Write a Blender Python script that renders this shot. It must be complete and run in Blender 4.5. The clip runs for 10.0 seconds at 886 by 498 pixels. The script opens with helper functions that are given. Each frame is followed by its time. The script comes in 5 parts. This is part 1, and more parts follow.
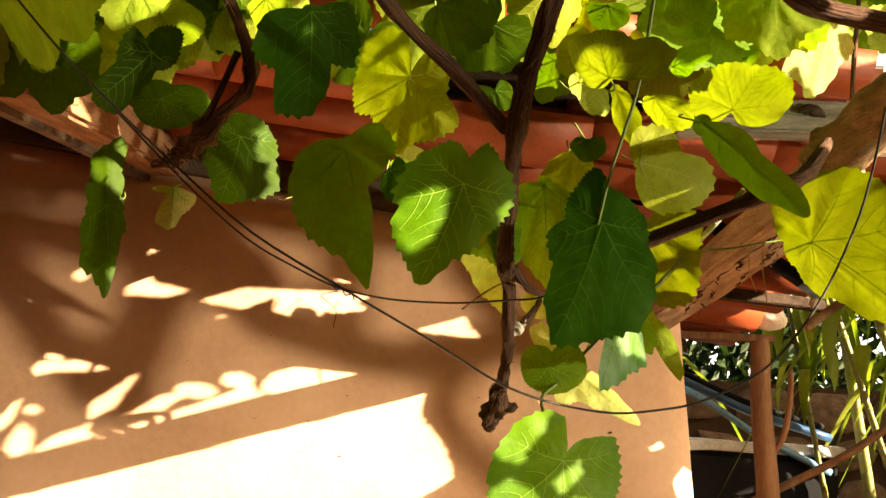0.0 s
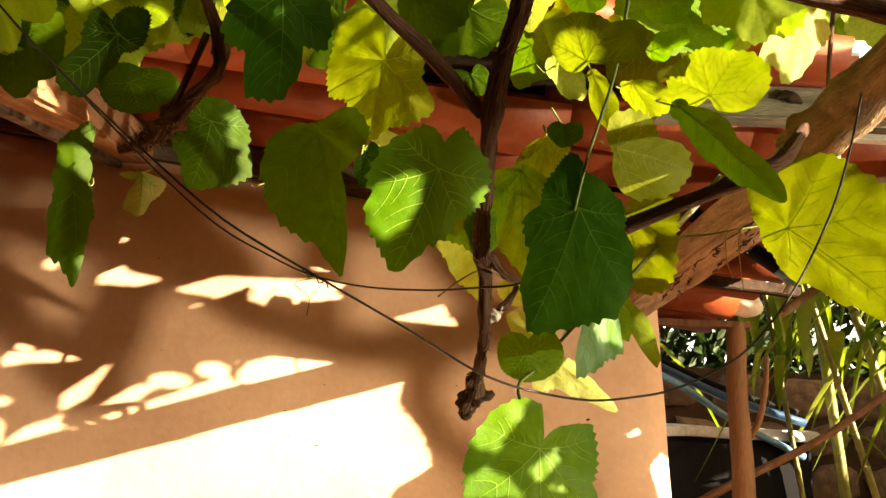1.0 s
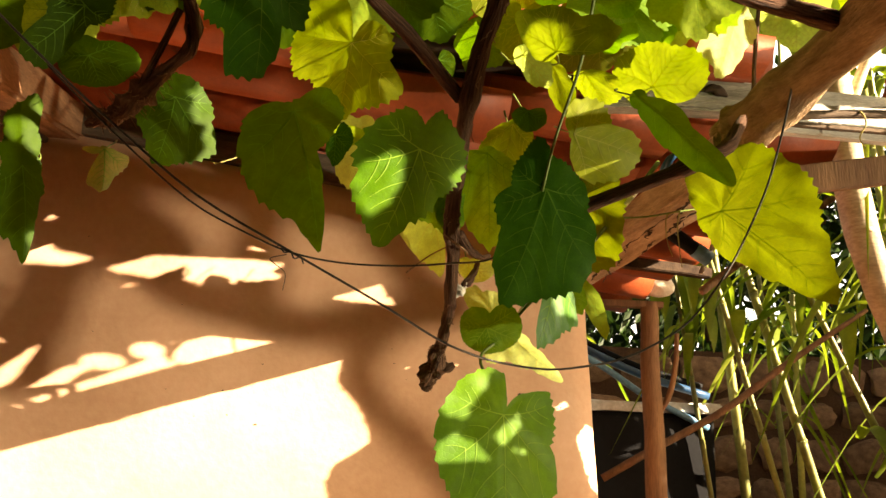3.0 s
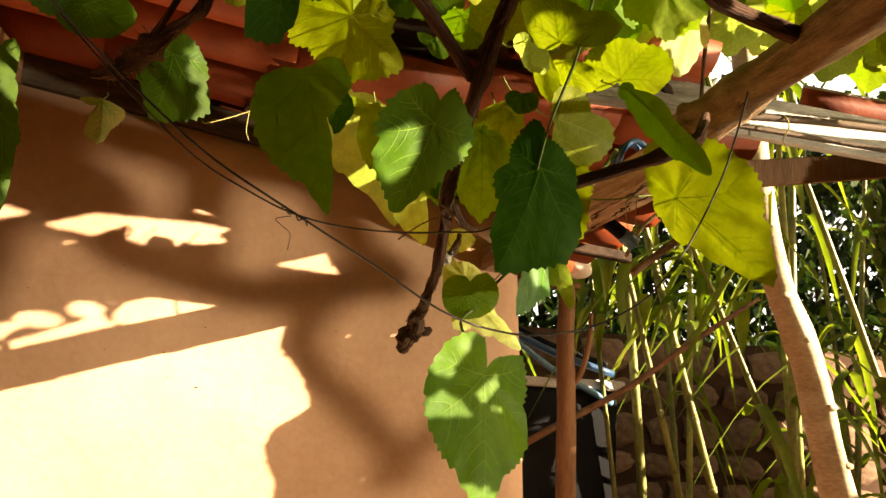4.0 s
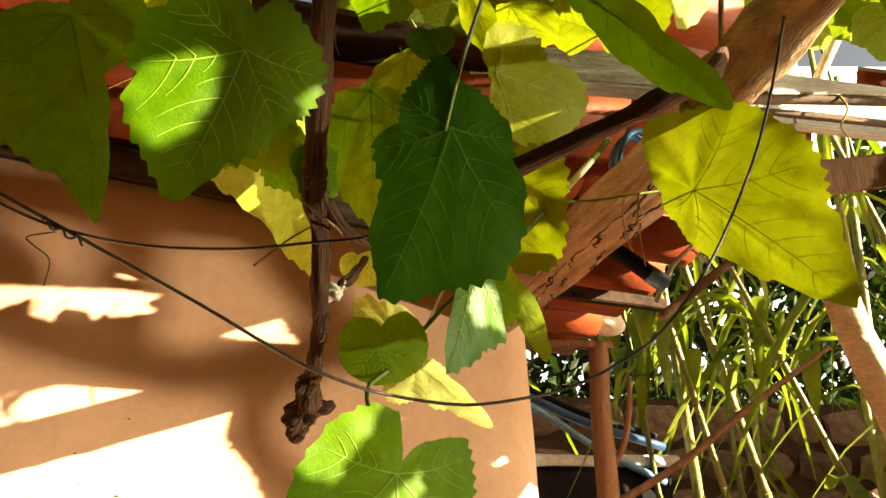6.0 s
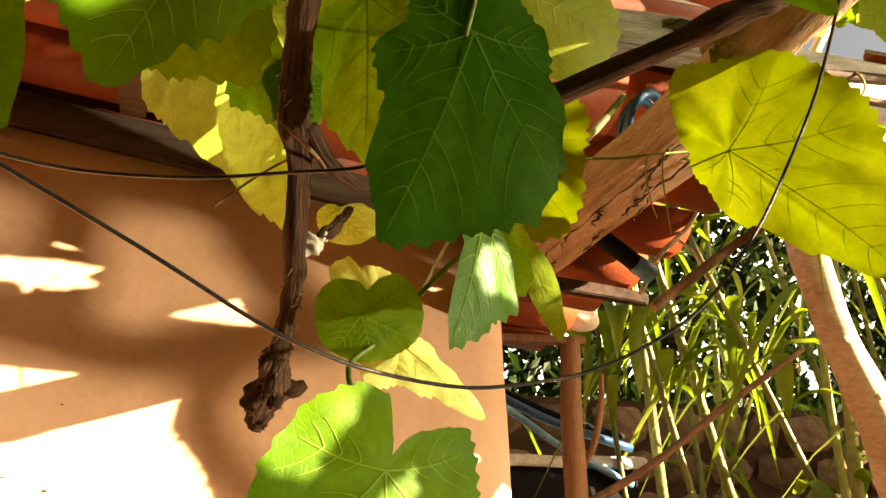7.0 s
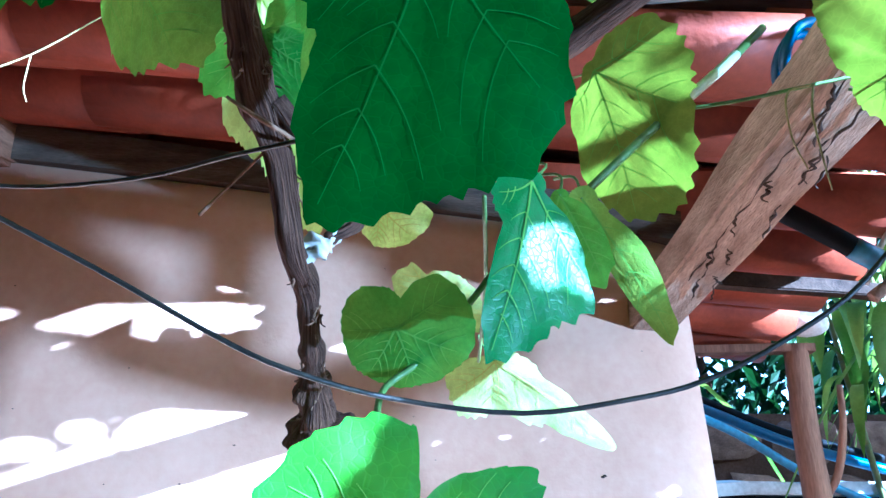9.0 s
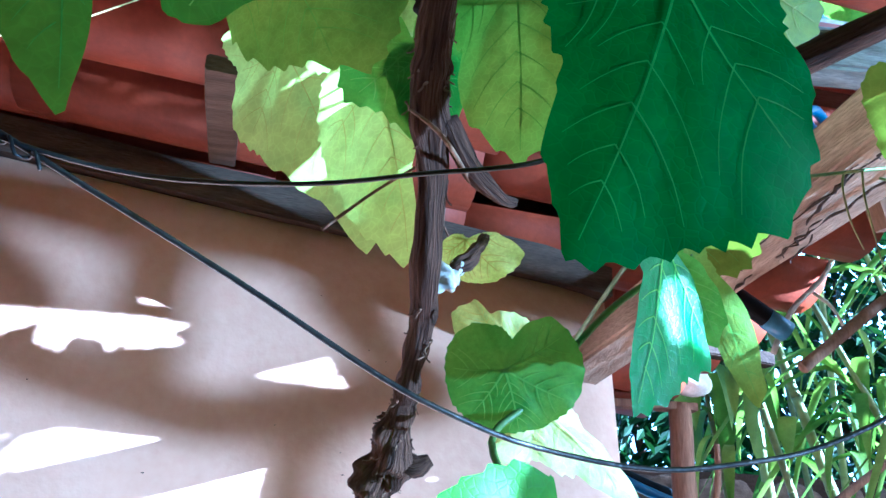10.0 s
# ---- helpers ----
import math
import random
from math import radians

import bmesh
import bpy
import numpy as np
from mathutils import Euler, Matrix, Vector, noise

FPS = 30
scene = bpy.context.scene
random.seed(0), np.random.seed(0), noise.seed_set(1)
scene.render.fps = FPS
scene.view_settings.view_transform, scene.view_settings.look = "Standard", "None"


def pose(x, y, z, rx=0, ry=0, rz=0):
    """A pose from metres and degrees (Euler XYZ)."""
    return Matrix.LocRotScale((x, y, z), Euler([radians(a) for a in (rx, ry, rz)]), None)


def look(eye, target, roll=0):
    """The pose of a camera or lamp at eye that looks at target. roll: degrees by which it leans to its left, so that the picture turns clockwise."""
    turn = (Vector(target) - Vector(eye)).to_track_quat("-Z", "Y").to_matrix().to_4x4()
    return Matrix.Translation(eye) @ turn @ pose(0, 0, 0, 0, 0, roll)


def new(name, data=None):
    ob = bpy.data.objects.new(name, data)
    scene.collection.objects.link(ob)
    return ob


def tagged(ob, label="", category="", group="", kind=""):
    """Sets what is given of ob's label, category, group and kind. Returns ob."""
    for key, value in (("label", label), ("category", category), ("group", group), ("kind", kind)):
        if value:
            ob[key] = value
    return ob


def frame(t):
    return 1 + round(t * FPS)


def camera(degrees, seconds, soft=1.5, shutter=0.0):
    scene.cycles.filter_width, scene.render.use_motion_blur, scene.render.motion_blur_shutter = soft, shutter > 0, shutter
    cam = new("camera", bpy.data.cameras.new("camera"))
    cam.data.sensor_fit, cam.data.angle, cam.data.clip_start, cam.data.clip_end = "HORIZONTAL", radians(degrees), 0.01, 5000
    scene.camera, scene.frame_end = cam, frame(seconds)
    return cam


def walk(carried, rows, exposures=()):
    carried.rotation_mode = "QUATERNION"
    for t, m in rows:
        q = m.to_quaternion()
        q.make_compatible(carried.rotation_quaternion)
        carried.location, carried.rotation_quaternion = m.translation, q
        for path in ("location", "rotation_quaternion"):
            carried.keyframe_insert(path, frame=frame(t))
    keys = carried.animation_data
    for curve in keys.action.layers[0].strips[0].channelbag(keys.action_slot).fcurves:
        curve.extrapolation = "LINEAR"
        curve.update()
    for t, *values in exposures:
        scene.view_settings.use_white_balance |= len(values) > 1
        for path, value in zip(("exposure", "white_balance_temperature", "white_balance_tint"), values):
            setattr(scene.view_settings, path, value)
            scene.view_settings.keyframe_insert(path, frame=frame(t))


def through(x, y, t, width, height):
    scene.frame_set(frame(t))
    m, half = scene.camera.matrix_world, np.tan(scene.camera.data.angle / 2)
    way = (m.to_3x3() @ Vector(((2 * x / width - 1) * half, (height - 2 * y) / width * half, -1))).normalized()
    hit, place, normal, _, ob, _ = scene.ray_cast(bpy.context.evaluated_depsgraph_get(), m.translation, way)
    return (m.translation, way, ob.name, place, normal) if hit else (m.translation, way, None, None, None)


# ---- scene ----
cam = camera(60.4, 10.0)
PATH = [
    (0, (0.035, 0.011, 1.609), (-0.003, 1.957, 2.072), 3.8),
    (0.5, (0.037, 0.017, 1.608), (0.04, 1.964, 2.065), 3.8),
    (1, (0.04, 0.024, 1.61), (0.057, 1.976, 2.047), 3.3),
    (1.5, (0.055, 0.018, 1.622), (0.172, 1.949, 2.127), 4.1),
    (2, (0.054, 0.011, 1.625), (0.218, 1.952, 2.076), 1.9),
    (2.2, (0.054, 0.016, 1.621), (0.21, 1.966, 2.035), 1.5),
    (3.3, (-0.092, -0.031, 1.576), (0.29, 1.891, 1.976), 1.8),
    (3.5, (-0.126, -0.043, 1.567), (0.371, 1.856, 1.949), 0.9),
    (4, (-0.165, -0.038, 1.561), (0.367, 1.855, 1.926), 3.4),
    (4.5, (-0.065, 0.016, 1.596), (0.35, 1.907, 2.097), 1.5),
    (5, (0.073, 0.12, 1.602), (0.437, 2.011, 2.141), 0.5),
    (5.5, (0.105, 0.218, 1.591), (0.36, 2.138, 2.09), 0.9),
    (5.7, (0.097, 0.24, 1.59), (0.386, 2.143, 2.133), 0.7),
    (6.8, (0.034, 0.399, 1.581), (0.627, 2.227, 2.136), 0.5),
    (7, (0.07, 0.415, 1.586), (0.568, 2.271, 2.141), 1.5),
    (7.5, (0.18, 0.472, 1.622), (0.34, 2.373, 2.223), 2.1),
    (8, (0.214, 0.496, 1.618), (0.003, 2.371, 2.281), 4.0),
    (8.5, (0.209, 0.522, 1.603), (0.015, 2.415, 2.218), 1.8),
    (9, (0.205, 0.52, 1.601), (0.126, 2.424, 2.21), 0.6),
    (9.5, (0.167, 0.533, 1.612), (0.194, 2.43, 2.246), 0.8),
    (10, (0.052, 0.548, 1.604), (0.338, 2.398, 2.309), 2.9),
]
EXPOSURES = [(0.0, 2.80, 8900, 13), (2.2, 2.80, 8900, 13), (3.5, 2.56, 9000, 14), (4.0, 2.42, 9000, 14), (4.5, 2.70, 9100, 14), (5.0, 2.80, 9000, 13), (5.5, 2.80, 8800, 12), (7.0, 3.02, 9300, 13), (7.5, 3.17, 9700, 13), (8.0, 3.66, 9900, 13), (8.38, 3.64, 9900, 12), (8.5, 3.58, 4600, 0), (8.62, 3.60, 3420, 3), (10.0, 3.74, 3420, 3)]
walk(cam, [(t, look(eye, target, roll)) for t, eye, target, roll in PATH], EXPOSURES)

# ---- world, sun ----
SUN_WAY = Vector((1.0, -0.50, 0.36)).normalized()  # towards the sun
world = bpy.data.worlds.new("sky")
scene.world = world
world.use_nodes = True
wn = world.node_tree.nodes
sky = wn.new("ShaderNodeTexSky")
sky.sky_type = 'NISHITA'
sky.sun_disc = False
sky.sun_elevation = math.asin(SUN_WAY.z)
sky.sun_rotation = math.atan2(SUN_WAY.x, SUN_WAY.y)
sky.air_density = 1.0
sky.dust_density = 7.0
wn["Background"].inputs["Strength"].default_value = 0.030
world.node_tree.links.new(sky.outputs["Color"], wn["Background"].inputs["Color"])
sun = new("sun", bpy.data.lights.new("sun", 'SUN'))
sun.data.energy = 5.0
sun.data.angle = radians(0.28)
sun.data.color = (1.0, 0.93, 0.82)
sun.matrix_world = look(SUN_WAY * 20, (0, 0, 0))

# unseen area lamp added as soft side fill; its wall opening is made up
FILL_Y, FILL_Z = -1.0, 1.05
side_fill = new("side_fill_lamp", bpy.data.lights.new("side_fill_lamp", 'AREA'))
side_fill.data.shape = 'SQUARE'
side_fill.data.size = 0.06
side_fill.data.energy = 3.4
side_fill.data.spread = radians(56)
side_fill.data.color = (0.92, 0.97, 0.86)
side_fill.matrix_world = look((4.07, FILL_Y, FILL_Z), (-1.0, 1.80, 1.75))


# ---- materials ----
def material(name, base, rough=0.7, dark=None, scale=8.0, fine=90.0, bump=0.3, spec=0.3, metal=0.0, stretch=(1, 1, 1), coords="Object", spots=0.5, per=0.0):
    """A surface with broad stains and fine grain, both as colour and as relief."""
    m = bpy.data.materials.new(name)
    m.use_nodes = True
    nt, n = m.node_tree, m.node_tree.nodes
    b = n["Principled BSDF"]
    b.inputs["Roughness"].default_value = rough
    b.inputs["Specular IOR Level"].default_value = spec
    b.inputs["Metallic"].default_value = metal
    tc = n.new("ShaderNodeTexCoord")
    mp = n.new("ShaderNodeMapping")
    mp.inputs["Scale"].default_value = stretch
    nt.links.new(tc.outputs[coords], mp.inputs["Vector"])
    big, small = n.new("ShaderNodeTexNoise"), n.new("ShaderNodeTexNoise")
    for tex, s, d in ((big, scale, 6), (small, fine, 4)):
        tex.inputs["Scale"].default_value = s
        tex.inputs["Detail"].default_value = d
        nt.links.new(mp.outputs["Vector"], tex.inputs["Vector"])
    ramp = n.new("ShaderNodeValToRGB")
    ramp.color_ramp.elements[0].position, ramp.color_ramp.elements[1].position = 0.3, 0.7
    dark = dark or tuple(c * 0.6 for c in base)
    ramp.color_ramp.elements[0].color = (*dark, 1)
    ramp.color_ramp.elements[1].color = (*base, 1)
    nt.links.new(big.outputs["Fac"], ramp.inputs["Fac"])
    mix = n.new("ShaderNodeMix")
    mix.data_type, mix.blend_type = 'RGBA', 'OVERLAY'
    mix.inputs["Factor"].default_value = spots
    nt.links.new(ramp.outputs["Color"], mix.inputs["A"])
    nt.links.new(small.outputs["Fac"], mix.inputs["B"])
    out = mix.outputs["Result"]
    if per:
        info, hsv = n.new("ShaderNodeObjectInfo"), n.new("ShaderNodeHueSaturation")
        rng = n.new("ShaderNodeMapRange")
        rng.inputs["To Min"].default_value, rng.inputs["To Max"].default_value = 1 - per, 1 + per
        nt.links.new(info.outputs["Random"], rng.inputs["Value"])
        nt.links.new(rng.outputs["Result"], hsv.inputs["Value"])
        nt.links.new(out, hsv.inputs["Color"])
        out = hsv.outputs["Color"]
    nt.links.new(out, b.inputs["Base Color"])
    if bump:
        add = n.new("ShaderNodeMath")
        add.operation = 'MULTIPLY_ADD'
        add.inputs[1].default_value = 0.4
        nt.links.new(small.outputs["Fac"], add.inputs[0])
        nt.links.new(big.outputs["Fac"], add.inputs[2])
        bp = n.new("ShaderNodeBump")
        bp.inputs["Strength"].default_value = bump
        bp.inputs["Distance"].default_value = 0.01
        nt.links.new(add.outputs["Value"], bp.inputs["Height"])
        nt.links.new(bp.outputs["Normal"], b.inputs["Normal"])
    return m


def leaf_material(name, base, second, through=0.45, rough=0.5, per=0.15, coords="UV", islands=False, spec=0.2):
    """Thin foliage: a waxy face, light that comes through, blotches and fine net relief."""
    m = bpy.data.materials.new(name)
    m.use_nodes = True
    nt, n = m.node_tree, m.node_tree.nodes
    b = n["Principled BSDF"]
    b.inputs["Roughness"].default_value = rough
    b.inputs["Specular IOR Level"].default_value = spec
    tc = n.new("ShaderNodeTexCoord")
    big, net = n.new("ShaderNodeTexNoise"), n.new("ShaderNodeTexVoronoi")
    big.inputs["Scale"].default_value, big.inputs["Detail"].default_value = 3.0, 5
    net.feature = 'DISTANCE_TO_EDGE'
    net.inputs["Scale"].default_value = 56.0
    for tex in (big, net):
        nt.links.new(tc.outputs[coords], tex.inputs["Vector"])
    ramp = n.new("ShaderNodeValToRGB")
    ramp.color_ramp.elements[0].position, ramp.color_ramp.elements[1].position = 0.35, 0.72
    ramp.color_ramp.elements[0].color, ramp.color_ramp.elements[1].color = (*base, 1), (*second, 1)
    nt.links.new(big.outputs["Fac"], ramp.inputs["Fac"])
    hsv, rng = n.new("ShaderNodeHueSaturation"), n.new("ShaderNodeMapRange")
    rng.inputs["To Min"].default_value, rng.inputs["To Max"].default_value = 1 - per, 1 + per
    if islands:
        nt.links.new(n.new("ShaderNodeNewGeometry").outputs["Random Per Island"], rng.inputs["Value"])
    else:
        nt.links.new(n.new("ShaderNodeObjectInfo").outputs["Random"], rng.inputs["Value"])
    edge = n.new("ShaderNodeMapRange")
    edge.inputs["From Max"].default_value = 0.10
    nt.links.new(net.outputs["Distance"], edge.inputs["Value"])
    speck = n.new("ShaderNodeTexNoise")
    speck.inputs["Scale"].default_value, speck.inputs["Detail"].default_value = 26.0, 4
    nt.links.new(tc.outputs[coords], speck.inputs["Vector"])
    mott = n.new("ShaderNodeMapRange")
    mott.inputs["From Min"].default_value, mott.inputs["From Max"].default_value = 0.3, 0.75
    mott.inputs["To Min"].default_value, mott.inputs["To Max"].default_value = 0.86, 1.14
    nt.links.new(speck.outputs["Fac"], mott.inputs["Value"])
    vary = n.new("ShaderNodeMath")
    vary.operation = 'MULTIPLY'
    nt.links.new(rng.outputs["Result"], vary.inputs[0])
    nt.links.new(mott.outputs["Result"], vary.inputs[1])
    fine = n.new("ShaderNodeMapRange")
    fine.inputs["To Min"].default_value, fine.inputs["To Max"].default_value = 1.09, 0.98
    nt.links.new(edge.outputs["Result"], fine.inputs["Value"])
    both = n.new("ShaderNodeMath")
    both.operation = 'MULTIPLY'
    nt.links.new(vary.outputs["Value"], both.inputs[0])
    nt.links.new(fine.outputs["Result"], both.inputs[1])
    nt.links.new(both.outputs["Value"], hsv.inputs["Value"])
    nt.links.new(ramp.outputs["Color"], hsv.inputs["Color"])
    nt.links.new(hsv.outputs["Color"], b.inputs["Base Color"])
    bp = n.new("ShaderNodeBump")
    bp.inputs["Strength"].default_value, bp.inputs["Distance"].default_value = 0.14, 0.001
    nt.links.new(edge.outputs["Result"], bp.inputs["Height"])
    nt.links.new(bp.outputs["Normal"], b.inputs["Normal"])
    tr, mx = n.new("ShaderNodeBsdfTranslucent"), n.new("ShaderNodeMixShader")
    warm = n.new("ShaderNodeMix")
    warm.data_type, warm.blend_type = 'RGBA', 'MULTIPLY'
    warm.inputs["Factor"].default_value = 1.0
    warm.inputs["B"].default_value = (1.08, 1.15, 0.6, 1)
    nt.links.new(hsv.outputs["Color"], warm.inputs["A"])
    nt.links.new(warm.outputs["Result"], tr.inputs["Color"])
    mx.inputs["Fac"].default_value = through
    nt.links.new(b.outputs["BSDF"], mx.inputs[1])
    nt.links.new(tr.outputs["BSDF"], mx.inputs[2])
    nt.links.new(mx.outputs["Shader"], n["Material Output"].inputs["Surface"])
    return m


# plaster mottling whose darker tone also imitates soft shadow on the wall
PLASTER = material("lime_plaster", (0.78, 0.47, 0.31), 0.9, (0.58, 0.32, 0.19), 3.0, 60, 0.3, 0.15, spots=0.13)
CLAY = material("clay_tile", (0.35, 0.066, 0.018), 0.55, (0.17, 0.030, 0.009), 7, 90, 0.2, 0.35, per=0.2, spots=0.25)
BEAM = material("weathered_beam", (0.54, 0.39, 0.26), 0.85, (0.24, 0.15, 0.09), 7, 70, 1.0, 0.2, stretch=(6, 1, 6))
REDBEAM = material("reddish_beam", (0.36, 0.185, 0.095), 0.85, (0.17, 0.08, 0.04), 7, 70, 1.0, 0.2, stretch=(6, 1, 6))
# weathered wood, its colour darkened to deepen the shadow under the eave
DARKWOOD = material("shade_darkened_wood", (0.15, 0.102, 0.066), 0.85, (0.06, 0.04, 0.028), 6, 60, 0.6, 0.2, stretch=(1, 6, 6))
SILVERWOOD = material("silvered_wood", (0.33, 0.30, 0.25), 0.85, (0.13, 0.115, 0.09), 9, 80, 1.0, 0.2, stretch=(1, 6, 6))
# board grey, its colour lightened to look sunlit
GREYWOOD = material("lightened_wood", (0.68, 0.64, 0.57), 0.85, (0.40, 0.36, 0.30), 8, 70, 0.6, 0.2, stretch=(1, 6, 6))
BARK = material("vine_bark", (0.21, 0.105, 0.06), 0.9, (0.05, 0.026, 0.018), 420, 1500, 1.0, 0.15, stretch=(1, 0.07, 1), spots=0.7, coords="UV")
STRIP = material("peeling_bark", (0.34, 0.20, 0.115), 0.9, (0.18, 0.10, 0.06), 90, 300, 0.5, 0.15, stretch=(1, 1, 0.2))
LOGBARK = material("log_bark", (0.38, 0.25, 0.135), 0.85, (0.15, 0.085, 0.045), 20, 150, 1.0, 0.2, stretch=(3, 0.6, 3))
POSTWOOD = material("post_wood", (0.28, 0.15, 0.08), 0.85, (0.17, 0.085, 0.05), 6, 60, 0.5, 0.2, stretch=(4, 4, 0.5))
PALEBARK = material("pale_smooth_bark", (0.64, 0.53, 0.38), 0.8, (0.44, 0.33, 0.20), 6, 50, 0.5, 0.2, stretch=(1, 1, 2.5))
WIRE = material("dark_wire", (0.07, 0.06, 0.05), 0.45, (0.02, 0.018, 0.018), 30, 300, 0.2, 0.5, 0.6)
STEM = material("green_stem", (0.16, 0.22, 0.04), 0.5, (0.10, 0.14, 0.03), 40, 200, 0.2, 0.4)
# pale colour stands in for sun on one stretch of shoot
LITSHOOT = material("lit_shoot_colour", (0.80, 0.78, 0.55), 0.45, (0.66, 0.62, 0.40), 40, 200, 0.1, 0.5)
STRAW = material("straw_tendril", (0.42, 0.35, 0.12), 0.6, (0.30, 0.24, 0.08), 60, 300, 0.1, 0.3)
EARTH = material("bare_earth", (0.17, 0.072, 0.032), 0.95, (0.11, 0.046, 0.02), 1.5, 40, 0.5, 0.1)
STONE = material("field_stone", (0.30, 0.18, 0.11), 0.9, (0.14, 0.08, 0.05), 3, 30, 0.9, 0.2, per=0.3)
MORTAR = material("dark_mortar", (0.10, 0.055, 0.035), 0.95, (0.06, 0.032, 0.02), 6, 80, 0.4, 0.1)
WHITESTONE = material("pale_stone", (0.75, 0.70, 0.60), 0.85, (0.6, 0.54, 0.45), 20, 120, 0.4, 0.2)
GOUGE = material("wood_gouge", (0.07, 0.045, 0.03), 0.95, (0.03, 0.02, 0.015), 40, 200, 0.3, 0.1)
TANK = material("black_plastic", (0.007, 0.007, 0.008), 0.6, (0.005, 0.005, 0.006), 4, 60, 0.1, 0.1)
PALERIM = material("white_plastic_rim", (0.7, 0.7, 0.68), 0.5, (0.5, 0.5, 0.48), 8, 90, 0.1, 0.3)
HOSE = material("blue_hose", (0.018, 0.075, 0.17), 0.4, (0.012, 0.05, 0.11), 6, 80, 0.05, 0.4)
PIPE = material("blue_pipe_plastic", (0.12, 0.30, 0.48), 0.35, (0.09, 0.22, 0.37), 6, 80, 0.05, 0.5)
# besides leaf colour, these tones hold some shade and backlight of each leaf
TONES = {
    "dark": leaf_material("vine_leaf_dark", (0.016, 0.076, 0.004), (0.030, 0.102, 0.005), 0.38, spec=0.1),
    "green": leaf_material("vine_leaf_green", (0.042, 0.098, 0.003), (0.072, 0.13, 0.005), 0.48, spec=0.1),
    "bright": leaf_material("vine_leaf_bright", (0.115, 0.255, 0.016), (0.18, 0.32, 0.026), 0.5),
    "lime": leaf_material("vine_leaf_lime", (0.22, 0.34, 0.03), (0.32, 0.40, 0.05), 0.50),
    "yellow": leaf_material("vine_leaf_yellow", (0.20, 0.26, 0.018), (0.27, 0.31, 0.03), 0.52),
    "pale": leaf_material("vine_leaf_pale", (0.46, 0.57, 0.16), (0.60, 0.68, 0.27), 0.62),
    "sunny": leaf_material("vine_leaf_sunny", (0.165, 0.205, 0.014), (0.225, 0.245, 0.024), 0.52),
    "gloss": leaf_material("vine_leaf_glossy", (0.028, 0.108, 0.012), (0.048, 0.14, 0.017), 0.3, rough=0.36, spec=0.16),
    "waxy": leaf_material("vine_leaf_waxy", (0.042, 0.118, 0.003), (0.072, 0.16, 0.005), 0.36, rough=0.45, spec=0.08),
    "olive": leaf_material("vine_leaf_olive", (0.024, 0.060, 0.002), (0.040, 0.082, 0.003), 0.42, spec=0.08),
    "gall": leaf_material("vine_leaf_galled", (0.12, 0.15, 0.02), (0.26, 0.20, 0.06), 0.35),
}
VEIN = leaf_material("leaf_vein", (0.065, 0.16, 0.015), (0.085, 0.19, 0.02), 0.15, coords="Object", spec=0.1)
MIDVEIN = leaf_material("fresh_leaf_vein", (0.20, 0.34, 0.04), (0.24, 0.38, 0.05), 0.4, coords="Object", spec=0.1)
PALEVEIN = leaf_material("pale_leaf_vein", (0.42, 0.42, 0.12), (0.50, 0.48, 0.15), 0.6, coords="Object", spec=0.1)
SCREENLEAF = leaf_material("screen_leaf", (0.05, 0.12, 0.012), (0.12, 0.2, 0.03), 0.25, islands=True, coords="Object", per=0.3)
REEDLEAF = leaf_material("reed_leaf", (0.09, 0.15, 0.015), (0.30, 0.34, 0.05), 0.5, coords="Object", per=0.3)
REEDSTALK = material("reed_stalk", (0.30, 0.29, 0.075), 0.45, (0.17, 0.18, 0.045), 5, 40, 0.1, 0.4, per=0.25)
HEDGE = leaf_material("hedge_leaf", (0.012, 0.028, 0.008), (0.035, 0.065, 0.015), 0.25, islands=True, coords="Object", per=0.4)


# ---- mesh helpers ----
def smooth(me):
    me.polygons.foreach_set("use_smooth", [True] * len(me.polygons))


def mesh_object(name, verts, faces, mat, parent=None, label="", soft=False, uvs=None):
    me = bpy.data.meshes.new(name)
    me.from_pydata([tuple(v) for v in verts], [], faces)
    me.materials.append(mat)
    if uvs:
        layer = me.uv_layers.new(name="leaf")
        idx = np.empty(len(me.loops), dtype=np.int32)
        me.loops.foreach_get("vertex_index", idx)
        layer.data.foreach_set("uv", np.array(uvs, dtype=np.float32)[idx].ravel())
    if soft:
        smooth(me)
    ob = new(name, me)
    if parent:
        ob.parent = parent
    if label:
        tagged(ob, label)
    return ob


def part(name, bm, mat, parent, label="", soft=False):
    me = bpy.data.meshes.new(name)
    bm.to_mesh(me)
    bm.free()
    me.materials.append(mat)
    if soft:
        smooth(me)
    ob = new(name, me)
    if parent:
        ob.parent = parent
    return tagged(ob, label)


def thing(name, label, category, group="", place=(0, 0, 0)):
    ob = new(name)
    ob.empty_display_size = 0.05
    ob.location = place
    return tagged(ob, label, category, group)


def spline(points, n):
    """Catmull-Rom through the points (tuples of any length), n steps a span."""
    p = [np.array(q, float) for q in points]
    p = [2 * p[0] - p[1]] + p + [2 * p[-1] - p[-2]]
    out = []
    for i in range(1, len(p) - 2):
        a, b, c, d = p[i - 1:i + 3]
        for k in range(n):
            s = k / n
            out.append(0.5 * (2 * b + (c - a) * s + (2 * a - 5 * b + 4 * c - d) * s * s + (3 * b - a - 3 * c + d) * s ** 3))
    out.append(p[-2])
    return out


